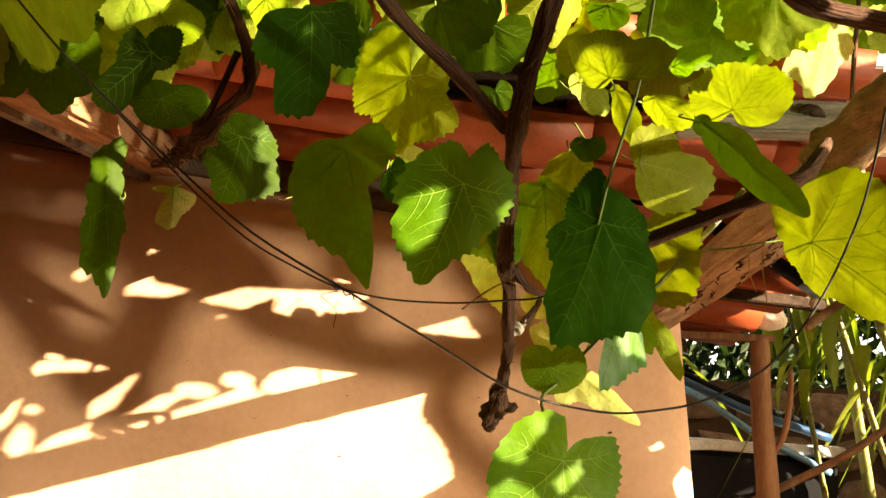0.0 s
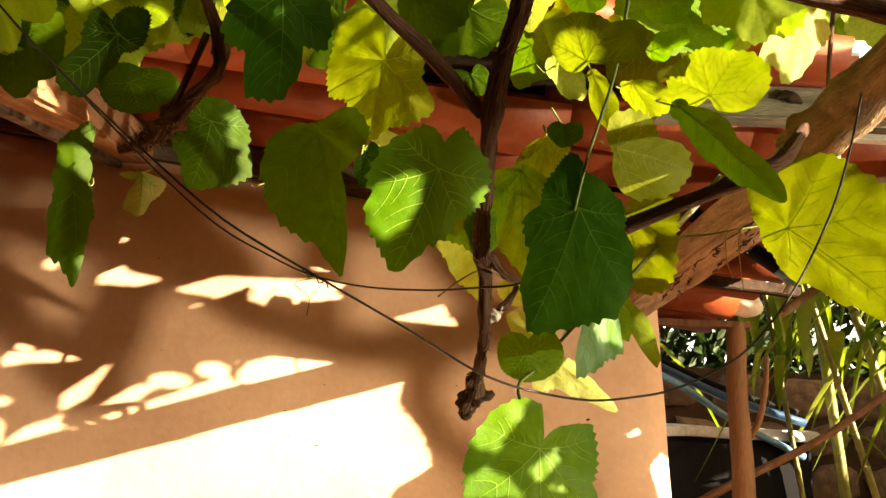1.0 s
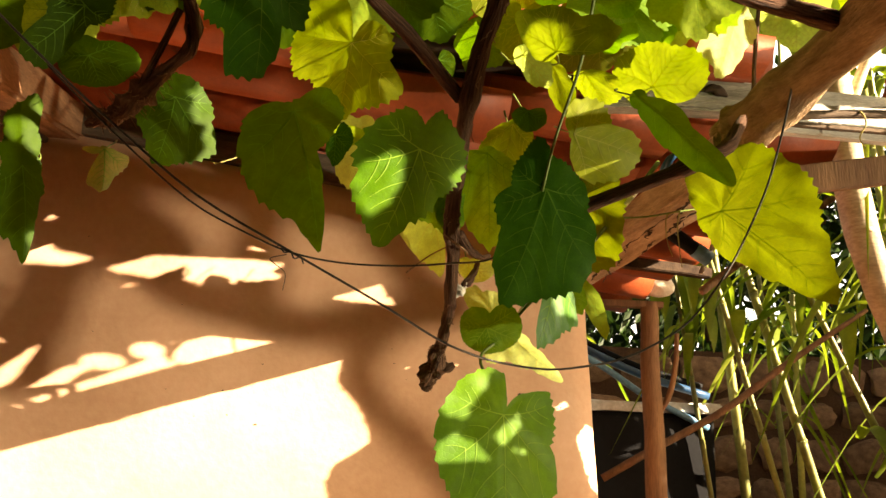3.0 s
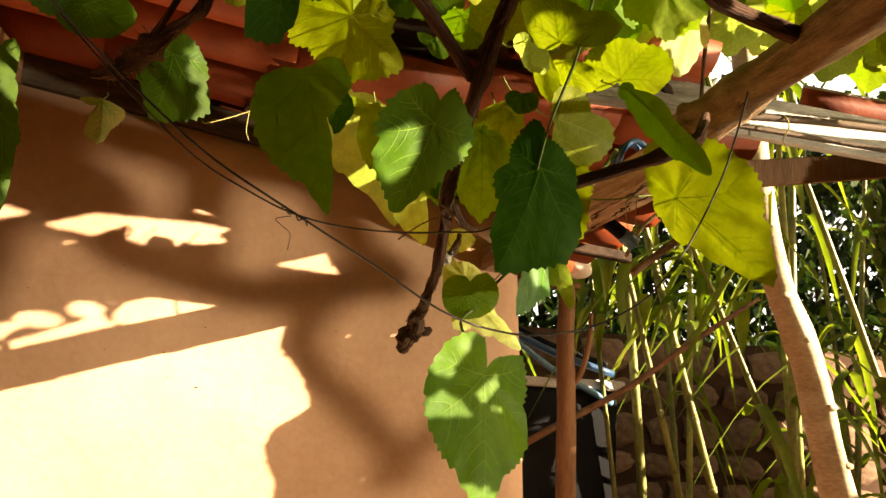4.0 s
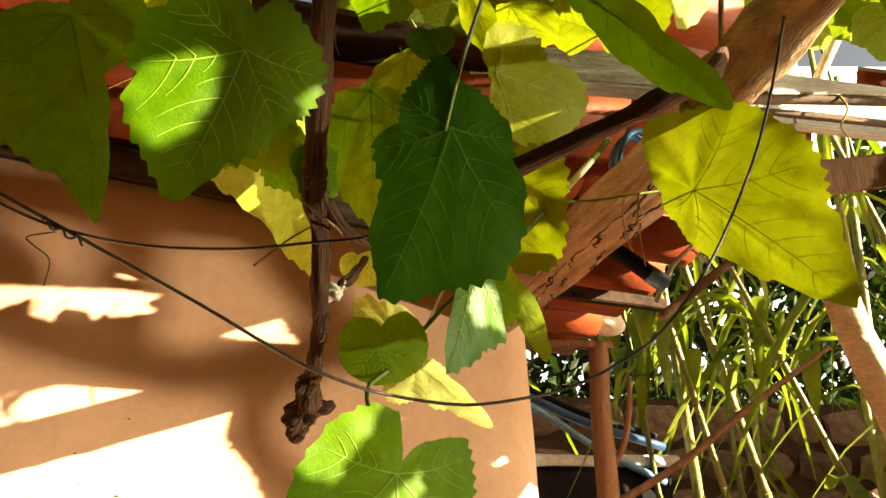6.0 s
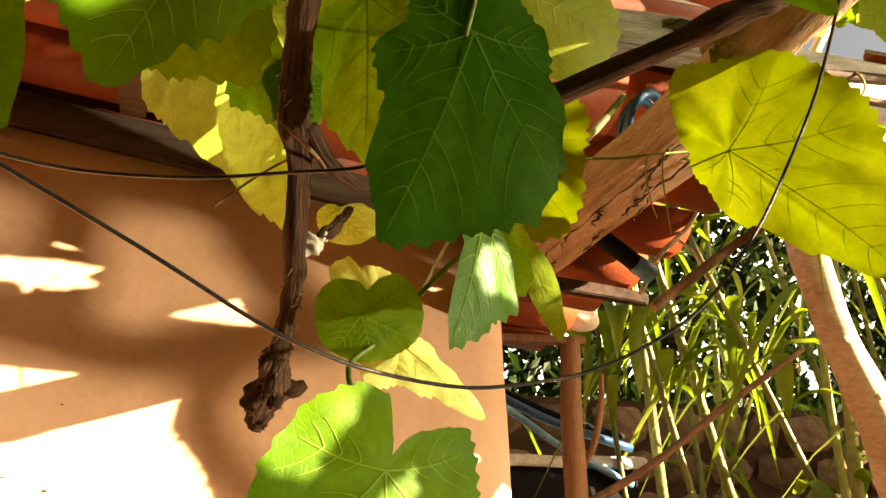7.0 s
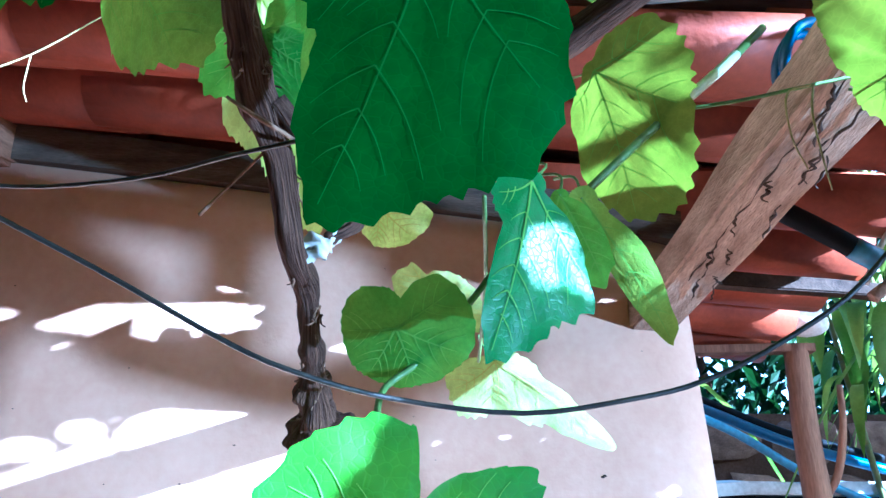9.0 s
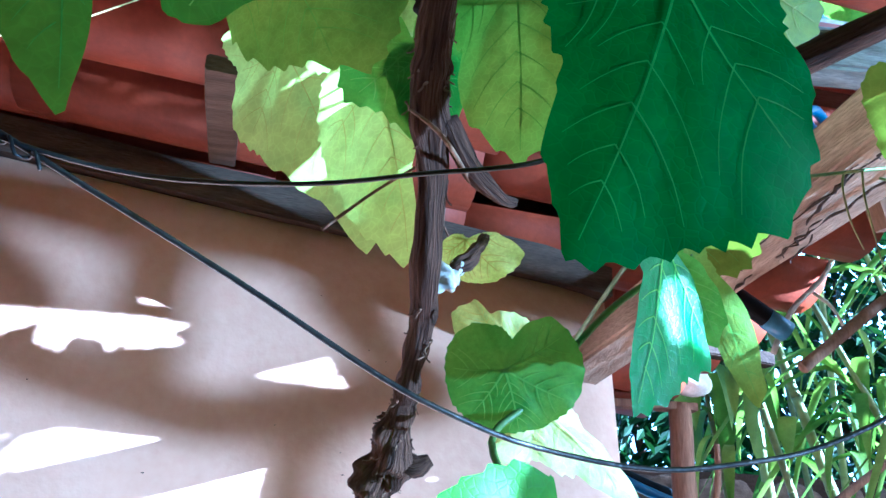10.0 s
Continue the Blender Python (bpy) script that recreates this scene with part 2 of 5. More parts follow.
def tube_data(points, sides=10, n=5, rough=0.0, seed=0.0, knots=0.0):
    """Verts and faces of a bent, tapering round bar through (x, y, z, radius)."""
    path = spline(points, n)
    verts, faces = [], []
    last = Vector((0.3, 0.2, 0.9))
    for i, q in enumerate(path):
        c = Vector(q[:3])
        d = (Vector(path[min(i + 1, len(path) - 1)][:3]) - Vector(path[max(i - 1, 0)][:3])).normalized()
        u = d.cross(last)
        if u.length < 1e-3:
            u = d.cross(Vector((1, 0, 0)))
        u.normalize()
        v = d.cross(u)
        for k in range(sides):
            a = 2 * math.pi * k / sides
            w = u * math.cos(a) + v * math.sin(a)
            r = q[3]
            if rough:
                r *= 1 + rough * noise.noise(Vector((math.cos(a) * 1.3 + seed, math.sin(a) * 1.3, i * 0.12))) + 0.5 * rough * noise.noise(Vector((math.cos(a) * 5 + seed, math.sin(a) * 5, i * 0.3)))
            if knots:
                r *= 1 + knots * max(0.0, noise.noise(Vector((seed + 7, 0, i * 0.21)))) * 2
            verts.append(c + w * r)
    m = len(path)
    for i in range(m - 1):
        for k in range(sides):
            faces.append((i * sides + k, i * sides + (k + 1) % sides, (i + 1) * sides + (k + 1) % sides, (i + 1) * sides + k))
    faces.append(tuple(range(sides - 1, -1, -1)))
    faces.append(tuple((m - 1) * sides + k for k in range(sides)))
    return verts, faces


def tube(name, points, mat, parent, label="", **more):
    v, f = tube_data(points, **more)
    sides = more.get("sides", 10)
    uvs, run = [], 0.0
    for i in range(0, len(v), sides):
        run += (v[i] - v[i - sides]).length if i else 0.0
        uvs += [(math.sin(math.pi * k / sides) * points[0][3] * 3 + more.get("seed", 0.0), run) for k in range(sides)]
    return mesh_object(name, v, f, mat, parent, label, True, uvs)


def block(lo, hi, cuts=0, wobble=0.0, bevel=0.004, seed=0.0):
    """A bmesh box between two corners, bevelled and slightly uneven."""
    bm = bmesh.new()
    bmesh.ops.create_cube(bm, size=1)
    lo, hi = Vector(lo), Vector(hi)
    for v in bm.verts:
        v.co = Vector((lo[i] + (v.co[i] + 0.5) * (hi[i] - lo[i]) for i in range(3)))
    if bevel:
        bmesh.ops.bevel(bm, geom=bm.edges[:], offset=bevel, segments=2, affect='EDGES')
    if cuts:
        bmesh.ops.subdivide_edges(bm, edges=[e for e in bm.edges if e.calc_length() > 0.05], cuts=cuts, use_grid_fill=True)
    if wobble:
        for v in bm.verts:
            v.co += noise.noise_vector(v.co * 6 + Vector((seed, 0, 0))) * wobble
    return bm


def bend(bm, lo, hi, ends):
    """Carry a box along its longest axis so that its axis runs between two points."""
    a, b = Vector(ends[0]), Vector(ends[1])
    axis = (b - a)
    q = axis.to_track_quat('Y', 'Z').to_matrix()
    for v in bm.verts:
        s = v.co.y
        v.co = a + axis * s + q @ Vector((v.co.x, 0, v.co.z))


def beam_between(name, a, b, width, height, mat, parent, label="", wobble=0.004, seed=0.0, cuts=8):
    bm = block((-width / 2, 0, -height / 2), (width / 2, 1, height / 2), 0, 0, 0)
    bmesh.ops.bevel(bm, geom=[e for e in bm.edges if abs(e.verts[0].co.y - e.verts[1].co.y) > 0.5], offset=min(width, height) * 0.1, segments=2, affect='EDGES')
    bmesh.ops.subdivide_edges(bm, edges=[e for e in bm.edges if abs(e.verts[0].co.y - e.verts[1].co.y) > 0.5], cuts=cuts * 2)
    bend(bm, None, None, (a, b))
    for v in bm.verts:
        v.co += noise.noise_vector(v.co * 5 + Vector((seed, 3, 0))) * wobble
    return part(name, bm, mat, parent, label)


def wall_y(x):
    return 1.853 + 0.08 * (x + 0.18)


def roof_z(x):
    return 2.19 - 0.105 * x


# ---- structure ----
def make_ground():
    n, r = 60, 60.0
    verts, faces = [], []
    for i in range(n + 1):
        for j in range(n + 1):
            x, y = [math.copysign(abs(s) ** 2.2, s) * r for s in (2 * i / n - 1, 2 * j / n - 1)]
            verts.append((x, y, 0.03 * noise.noise(Vector((x * 0.7, y * 0.7, 0)))))
    for i in range(n):
        for j in range(n):
            a = i * (n + 1) + j
            faces.append((a, a + n + 1, a + n + 2, a + 1))
    tagged(mesh_object("ground", verts, faces, EARTH, soft=True), "bare brown earth yard", "ground", kind="structure")


def make_wall():
    """The plastered gable wall: its top falls with the roof and its free end leans in slightly."""
    verts, faces = [], []
    nx, nz = 70, 40
    for side in (0, 0.26):
        for i in range(nx + 1):
            for j in range(nz + 1):
                s, h = i / nx, j / nz
                x0 = -3.4 + s * 4.0
                top = roof_z(min(x0, 0.6)) - 0.07
                z = h * top
                edge = 0.617 + (1.85 - z) * 0.075 + 0.006 * noise.noise(Vector((0, 0, z * 5)))
                x = -3.4 + s * (edge + 3.4)
                y = wall_y(x) + side + 0.004 * noise.noise(Vector((x * 3, side, z * 3)))
                if s > 0.98:
                    y += (0.03 if side == 0 else -0.03) * (s - 0.98) / 0.02
                verts.append((x, y, z))
    k = (nx + 1) * (nz + 1)
    q = nz + 1
    for i in range(nx):
        for j in range(nz):
            a = i * q + j
            faces.append((a, a + q, a + q + 1, a + 1))
            faces.append((k + a, k + a + 1, k + a + q + 1, k + a + q))
    for j in range(nz):
        faces.append((nx * q + j, nx * q + k + j, nx * q + k + j + 1, nx * q + j + 1))
        faces.append((j, j + 1, k + j + 1, k + j))
    for i in range(nx):
        faces.append((i * q + nz, (i + 1) * q + nz, k + (i + 1) * q + nz, k + i * q + nz))
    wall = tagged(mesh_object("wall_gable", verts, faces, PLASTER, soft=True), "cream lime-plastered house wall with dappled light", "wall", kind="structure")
    make_chips(wall)


def make_chips(wall):
    """Small chips and specks in the plaster."""
    r = random.Random(31)
    for i in range(26):
        x, z = CHIPS[i] if i < len(CHIPS) else (r.uniform(-0.9, 0.55), r.uniform(1.35, 2.0))
        w = r.uniform(0.001, 0.0022) if i < len(CHIPS) else r.uniform(0.0005, 0.0012)
        pts = [(x + w * 2.2 * (k - 1.5) / 1.5, wall_y(x) - 0.001, z + w * r.uniform(-0.6, 0.6), w * (0.3 if k in (0, 3) else 0.9)) for k in range(4)]
        tube("chip", pts, GOUGE, wall, "", sides=6, n=2, rough=0.5, seed=i)


CHIPS = [(-0.29, 1.61), (-0.275, 1.555), (-0.21, 1.535), (0.43, 1.63), (0.54, 1.60)]


def tile_mesh(up):
    """A tapering half-round clay tile along x, 0.42 long; up: hollow below (cover) or hollow above (pan)."""
    verts, faces = [], []
    ns, nl = 10, 3
    for layer in (0, 1):
        for i in range(nl + 1):
            s = i / nl
            r = 0.082 + 0.014 * s - 0.012 * layer
            for k in range(ns + 1):
                a = math.pi * k / ns
                z = math.sin(a) * r * (0.92 if layer == 0 else 0.90)
                verts.append((s * 0.42, math.cos(a) * r, z if up else -z))
    m = (nl + 1) * (ns + 1)
    for i in range(nl):
        for k in range(ns):
            a = i * (ns + 1) + k
            faces.append((a, a + 1, a + ns + 2, a + ns + 1))
            faces.append((m + a, m + a + ns + 1, m + a + ns + 2, m + a + 1))
    for k in range(ns):
        faces.append((k, m + k, m + k + 1, k + 1))
        e = nl * (ns + 1)
        faces.append((e + k, e + k + 1, m + e + k + 1, m + e + k))
    for i in range(nl):
        for k in (0, ns):
            a = i * (ns + 1) + k
            faces.append((a, a + ns + 1, m + a + ns + 1, m + a))
    me = bpy.data.meshes.new("roof_tile")
    me.from_pydata(verts, [], faces)
    me.materials.append(CLAY)
    smooth(me)
    return me


def make_roof():
    roof = tagged(thing("roof", "red clay barrel-tile roof over rough timbers", "roof"), kind="structure")
    pan, cover = tile_mesh(False), tile_mesh(True)
    rng = random.Random(4)
    for row in range(9):
        y = 1.15 + 0.2 * row
        for i in range(-1 if row == 0 else 0, 8):
            x = 0.675 - 0.37 * (i - 1) - 0.42 + (0.015 * rng.uniform(-1, 1) if i > 1 else 0)
            for me, dy, dz in ((pan, 0, 0.080), (cover, 0.1, 0.085)):
                if (row == 0 and me is cover) or (row == 1 and i < 3):
                    continue
                ob = new("roof_tile", me)
                ob.parent = roof
                lift = 0.012 if row == 0 and i > 0 else 0.03 if row < 4 and i < 2 else 0.0
                size = (1, 1, 1)
                px, py = x, y + dy
                if row == 0:
                    size = (1, 0.55, 0.62)
                spin = Matrix.Rotation(0.075 + 0.012 * rng.uniform(-1, 1), 4, 'Y') @ Matrix.Rotation(0.04 * rng.uniform(-1, 1), 4, 'X')
                place = Matrix.Translation((px, py + 0.006 * rng.uniform(-1, 1), roof_z(px) + 0.045 * max(0, min(px, 0.7)) + dz + lift - 0.13 * max(0, y - 1.65))) @ spin @ Matrix.Diagonal((*size, 1))
                if row == 0 and i < 1:
                    place = Matrix.Translation((0.395, 1.46, 2.362) if i == 0 else (1.13, 1.46, 2.338)) @ Matrix.Diagonal((1.1, 0.62, 0.78, 1))
                    # the lip's white colour stands in for sun on the tile rim
                    rim = [place @ Vector((0.42 * k / 4, -0.080 - 0.014 * k / 4, 0.004)) for k in range(5)]
                    tube("tile_lip", [(*p, 0.0042) for p in rim], WHITESTONE, roof, "tile lip coloured pale to look sunlit", sides=8, n=2, rough=0.25, seed=i)
                ob.matrix_local = place
    # dark sheet added over the tiles so no sky shows between them
    verts, faces = [], []
    for k in range(2):
        for i in range(13):
            x = -2.2 + 3.2 * i / 12
            for y in (1.47, 1.65, 2.95):
                verts.append((x, y, roof_z(x) + 0.175 + 0.012 * k - 0.13 * max(0, y - 1.65) + 0.045 * max(0, min(x, 0.7))))
    for i in range(12):
        for j in range(2):
            a = 3 * i + j
            faces += [(a, a + 1, a + 4, a + 3), (39 + a, 39 + a + 3, 39 + a + 4, 39 + a + 1)]
    for i in range(12):
        faces += [(3 * i, 3 * i + 3, 42 + 3 * i, 39 + 3 * i), (3 * i + 2, 41 + 3 * i, 44 + 3 * i, 3 * i + 5)]
    for a in (0, 36):
        faces += [(a, 39 + a, 40 + a, a + 1), (a + 1, 40 + a, 41 + a, a + 2)]
    mesh_object("gap_sheet", verts, faces, DARKWOOD, roof, "dark sheet added above the tiles to stop light gaps")
    return roof


def make_timbers():
    t = thing("roof_timber", "rough hewn brown timber beam under the tiles", "beam", "roof timbers")
    beam_between("hewn_end", (0.535, 1.95, 1.915), (0.545, 1.005, 1.977), 0.085, 0.062, BEAM, t, "cracked square-hewn end", 0.006, 1.0, 14)
    tube("log", [(0.545, 1.03, 2.008, 0.036), (0.547, 0.97, 2.016, 0.036), (0.552, 0.85, 2.034, 0.033), (0.52, 0.6, 2.036, 0.030), (0.505, 0.5, 2.08, 0.030), (0.48, 0.2, 2.14, 0.031), (0.45, -0.2, 2.19, 0.031)], LOGBARK, t, "barked round end", sides=28, n=12, rough=0.22, knots=0.15, seed=40)
    r = random.Random(17)
    for i in range(15):
        y = r.uniform(1.03, 1.65)
        x, z = 0.54 + r.uniform(-0.034, 0.03), 1.979 - 0.0657 * (y - 0.93) - 0.0315
        step, sway = r.uniform(0.004, 0.013), r.uniform(0.002, 0.006)
        pts = [(x + sway * r.uniform(-1, 1) + 0.002 * k, y + step * k, z - 0.0657 * step * k + 0.0008 * r.uniform(-1, 1), 0.0004 + 0.0024 * r.random() * math.sin(math.pi * (k + 0.5) / 9)) for k in range(9)]
        tube("gouge", pts, GOUGE, t, "dark worm gouge", sides=6, n=2, rough=0.5, seed=i)
    for x0, y0, y1 in ((0.521, 1.06, 1.62), (0.556, 1.02, 1.30)):
        pts = []
        for k in range(26):
            y = y0 + (y1 - y0) * k / 25
            pts.append((x0 + 0.0035 * r.uniform(-1, 1), y, 1.979 - 0.0657 * (y - 0.93) - 0.0315, 0.0003 + 0.0016 * r.random()))
        tube("crack", pts, GOUGE, t, "long dark drying crack", sides=6, n=2, rough=0.4, seed=x0)
    t = thing("roof_timber", "reddish sawn timber beam under the tiles", "beam", "roof timbers")
    beam_between("lower_lath", (-0.755, 1.88, 2.185), (-0.735, 0.6, 2.005), 0.03, 0.022, DARKWOOD, t, "narrow dark lath below the beam", 0.003, 5.0)
    beam_between("beam", (-0.715, 1.9, 2.235), (-0.69, 0.55, 2.05), 0.10, 0.09, REDBEAM, t, "", 0.006, 4.0)
    t = thing("wall_plate", "weathered timber plate on top of the wall, darkened as eave shade", "beam", "roof timbers")
    bm = block((-3.3, 0, 0), (0.6, 0.09, 0.068), 0, 0, 0)
    bmesh.ops.subdivide_edges(bm, edges=[e for e in bm.edges if abs(e.verts[0].co.x - e.verts[1].co.x) > 1], cuts=40)
    for v in bm.verts:
        x = v.co.x
        v.co = Vector((x, wall_y(x) - 0.02 + v.co.y, roof_z(x) - 0.068 + v.co.z)) + noise.noise_vector(Vector((x * 4, v.co.y * 20, v.co.z * 20))) * 0.006
    part("plate", bm, DARKWOOD, t)
    # dark strip put in for the shadowed gap at the tile ends
    t = thing("batten", "short dark strip standing for a shadowed gap between tiles", "batten", "roof timbers")
    beam_between("batten", (-0.10, 1.37, 2.125), (-0.155, 1.80, 2.205), 0.045, 0.02, DARKWOOD, t, "", 0.002, 21.0)
    t = thing("roof_timber", "dark timber rafter beyond the wall end", "beam", "roof timbers")
    beam_between("beam", (0.60, 2.05, 2.03), (1.05, 2.1, 2.01), 0.04, 0.03, GOUGE, t, "", 0.004, 9.0)
    t = thing("eave_beam", "light brown eave beam on the post", "beam", "roof timbers")
    beam_between("beam", (0.55, 2.66, 1.985), (1.12, 2.60, 1.98), 0.06, 0.022, POSTWOOD, t, "", 0.004, 6.0)
    t = thing("verge_board", "grey board under the verge tiles, lightened to look sunlit", "board", "roof timbers")
    beam_between("board", (0.72, 1.3, 2.186), (1.9, 1.3, 2.18), 0.025, 0.095, GREYWOOD, t, "", 0.004, 11.0)
    t = thing("roof_pole", "thin dark grey pole tied before the pale board", "pole", "roof timbers")
    tube("pole", [(0.72, 1.25, 2.148, 0.008), (0.95, 1.255, 2.176, 0.0085), (1.2, 1.25, 2.19, 0.008), (1.6, 1.26, 2.215, 0.007)], DARKWOOD, t, sides=10, n=6, rough=0.2, seed=91)
    tube("tie", [(0.93, 1.262, 2.185, 0.002), (0.932, 1.243, 2.172, 0.002), (0.938, 1.24, 2.15, 0.0018), (0.93, 1.25, 2.125, 0.0015), (0.94, 1.25, 2.105, 0.0012)], STRAW, t, "pale loose tie", sides=6, n=5)
    t = thing("roof_lath", "narrow dark lath across the pale board", "lath", "roof timbers")
    beam_between("lath", (0.74, 1.275, 2.150), (1.5, 1.275, 2.152), 0.012, 0.008, DARKWOOD, t, "", 0.002, 15.0)
    t = thing("roof_timber", "dark brown rafter plank beneath the pale board", "beam", "roof timbers")
    beam_between("beam", (0.80, 1.42, 2.066), (1.45, 1.42, 2.19), 0.03, 0.062, POSTWOOD, t, "", 0.004, 16.0)
    t = thing("verge_board", "silvery cracked timber end under the tiles", "board", "roof timbers")
    beam_between("board", (0.40, 1.25, 2.160), (0.715, 1.24, 2.172), 0.045, 0.058, SILVERWOOD, t, "", 0.007, 13.0)
    tube("hollow", [(0.60, 1.218, 2.172, 0.001), (0.612, 1.217, 2.178, 0.006), (0.628, 1.217, 2.176, 0.008), (0.645, 1.218, 2.168, 0.002)], GOUGE, t, "dark rotten knot hole", sides=10, n=6, rough=0.8, seed=92)


def make_unseen_walls():
    """Unseen plain walls added behind and beside the eye to close off sky light."""
    tagged(part("wall_unseen_side", block((-4.6, -4.2, 0), (-4.35, 1.3, 2.6), 0, 0, 0.01), MORTAR, None), "plain dark unseen wall added to hold off sky light", "wall", kind="structure")
    tagged(part("wall_unseen_back", block((-4.6, -4.45, 0), (3.4, -4.2, 3.4), 0, 0, 0.01), MORTAR, None), "plain dark unseen wall added to hold off sky light", "wall", kind="structure")
    # the opening is only there for the added fill lamp
    side = tagged(thing("wall_unseen_right", "unseen dark wall added at right, pierced for the fill lamp", "wall"), kind="structure")
    y, z, h = FILL_Y, FILL_Z, 0.10
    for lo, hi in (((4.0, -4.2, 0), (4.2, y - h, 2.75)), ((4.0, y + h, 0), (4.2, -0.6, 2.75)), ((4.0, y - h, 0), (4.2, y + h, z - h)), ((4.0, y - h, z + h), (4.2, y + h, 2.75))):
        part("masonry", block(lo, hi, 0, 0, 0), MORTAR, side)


make_ground()
make_unseen_walls()
make_wall()
make_roof()
make_timbers()


# ---- grapevine ----
vine = thing("grapevine", "old grapevine trained on wires under the eaves", "grapevine")
leaf_count = 0


def lobed_leaf(hub, tip, facing, tone, lobes, fold=0.08, curl=0.10, stalk=None, detail=1):
    """A grape leaf in its own plane: lobes are (degrees from the tip, length as a share of the midrib) round its hub."""
    global leaf_count
    leaf_count += 1
    seed = leaf_count * 3.7
    hub, tip, facing = Vector(hub), Vector(tip), Vector(facing)
    y_axis = (tip - hub).normalized()
    facing = (facing - y_axis * facing.dot(y_axis)).normalized()
    x_axis = facing.cross(y_axis)
    turn = Matrix((x_axis, y_axis, -facing)).transposed()
    size = (tip - hub).length
    lobes = sorted(lobes)
    if lobes[-1][0] < 168 and lobes[0][0] > -168:
        first, last = lobes[0], lobes[-1]
        lobes = [(-180, 0.07), (max(-174, first[0] - 24), min(0.09, first[1]))] + lobes + [(min(174, last[0] + 24), min(0.09, last[1])), (180, 0.07)]
    lobes = [(lobes[-1][0] - 360, lobes[-1][1])] + lobes + [(lobes[0][0] + 360, lobes[0][1])]

    def outline(deg):
        for (a, ra), (b, rb) in zip(lobes, lobes[1:]):
            if a <= deg <= b and b > a:
                s = (deg - a) / (b - a)
                s += 0.5 * (s * s * (3 - 2 * s) - s)
                return ra + (rb - ra) * s
        return 0.1

    def surface(u, v):
        r = math.hypot(u, v)
        z = fold * abs(u) * 0.8 + curl * (0.45 * v * v if v > 0 else 0.2 * v * v) + curl * 0.4 * u * u
        z += 0.05 * r * r * noise.noise(Vector((u * 2.1 + seed, v * 2.1, 1.0)))
        z += 0.008 * r * math.sin(9 * math.atan2(u, v) + seed) + 0.012 * noise.noise(Vector((u * 7 + seed, v * 7, 5.0)))
        deg = math.degrees(math.atan2(u, v))
        gap = min(abs(deg - d) for d in (0, 50, -50, 105, -105))
        z -= 0.014 * r * min(1.0, gap / 20) * (1 + 0.3 * math.sin(r * 24 + seed))
        return Vector((u, v, z)) * size

    seg, rings = (300, (0.0, 0.15, 0.3, 0.45, 0.6, 0.74, 0.86, 0.95, 1.0)) if detail else (72, (0.0, 0.3, 0.6, 0.85, 1.0))
    pitch, jag = max(5.5, min(12.0, 0.75 / size)), min(0.045 if size < 0.05 else 0.075, 0.0085 / size)
    edge = []
    for k in range(seg):
        deg = -180 + 360 * (k + 0.5) / seg
        r = outline(deg)
        w = deg / pitch / (0.6 + 0.4 / max(0.3, r)) + 0.8 * noise.noise(Vector((deg * 0.05, seed + 3, 0)))
        saw = w - math.floor(w)
        tooth = (saw ** 1.5 if saw < 0.72 else (1 - saw) / 0.28 * 0.61) - 0.35
        edge.append((deg, r + jag * (1 + 0.6 * noise.noise(Vector((deg * 0.04, seed + 9, 0)))) * tooth * min(1.0, r * 1.6)))
    verts, faces, uvs = [surface(0, 0)], [], [(seed, 0)]
    for f in rings[1:]:
        for deg, r in edge:
            r = f * max(0.02, r * (0.99 if f < 0.95 else 1))
            u, v = r * math.sin(radians(deg)), r * math.cos(radians(deg))
            verts.append(surface(u, v))
            uvs.append((u * 0.5 + seed, v * 0.5))
    for k in range(seg):
        faces.append((0, 1 + k, 1 + (k + 1) % seg))
        for i in range(len(rings) - 2):
            a, b = 1 + i * seg, 1 + (i + 1) * seg
            faces.append((a + k, b + k, b + (k + 1) % seg, a + (k + 1) % seg))
    leaf = mesh_object("leaf", [hub + turn @ v for v in verts], faces, TONES[tone], vine, LEAF_WORDS[tone], True, uvs)
    rv, rf = [], []

    def rib(u0, v0, u1, v1, bow, w0, w1):
        n = 6
        du, dv = u1 - u0, v1 - v0
        ln = math.hypot(du, dv) or 1
        base = len(rv)
        for i in range(n + 1):
            s = i / n
            o = bow * math.sin(math.pi * s)
            u, v = u0 + du * s - dv / ln * o, v0 + dv * s + du / ln * o
            c = surface(u, v)
            nrm = Vector((-dv / ln, du / ln, 0)) * (w0 + (w1 - w0) * s)
            rv.extend((hub + turn @ (c + nrm - Vector((0, 0, 0.0008))), hub + turn @ (c - nrm - Vector((0, 0, 0.0008)))))
        for i in range(n):
            a = base + 2 * i
            rf.append((a, a + 1, a + 3, a + 2))

    for deg in (0, 50, -50, 105, -105):
        ln = outline(deg) * (0.93 if deg == 0 else 0.84)
        if ln < 0.16:
            continue
        a = radians(deg)
        eu, ev = math.sin(a) * ln, math.cos(a) * ln
        rib(0, 0, eu, ev, 0.02 * (1 if deg > 0 else -1), 0.0007, 0.0002)
        for s in ((0.2, 0.36, 0.52, 0.67, 0.8) if deg == 0 else (0.3, 0.52, 0.72)):
            for way in (1, -1):
                b = a + way * radians(42)
                for l2 in (0.55, 0.46, 0.38, 0.30, 0.22, 0.15, 0.1):
                    pu, pv = eu * s + math.sin(b) * l2, ev * s + math.cos(b) * l2
                    at = math.degrees(math.atan2(pu, pv))
                    if abs(at - deg) < 23 and math.hypot(pu, pv) < 0.94 * outline(at):
                        rib(eu * s, ev * s, pu, pv, -0.06 * way * l2, 0.0004, 0.00015)
                        break
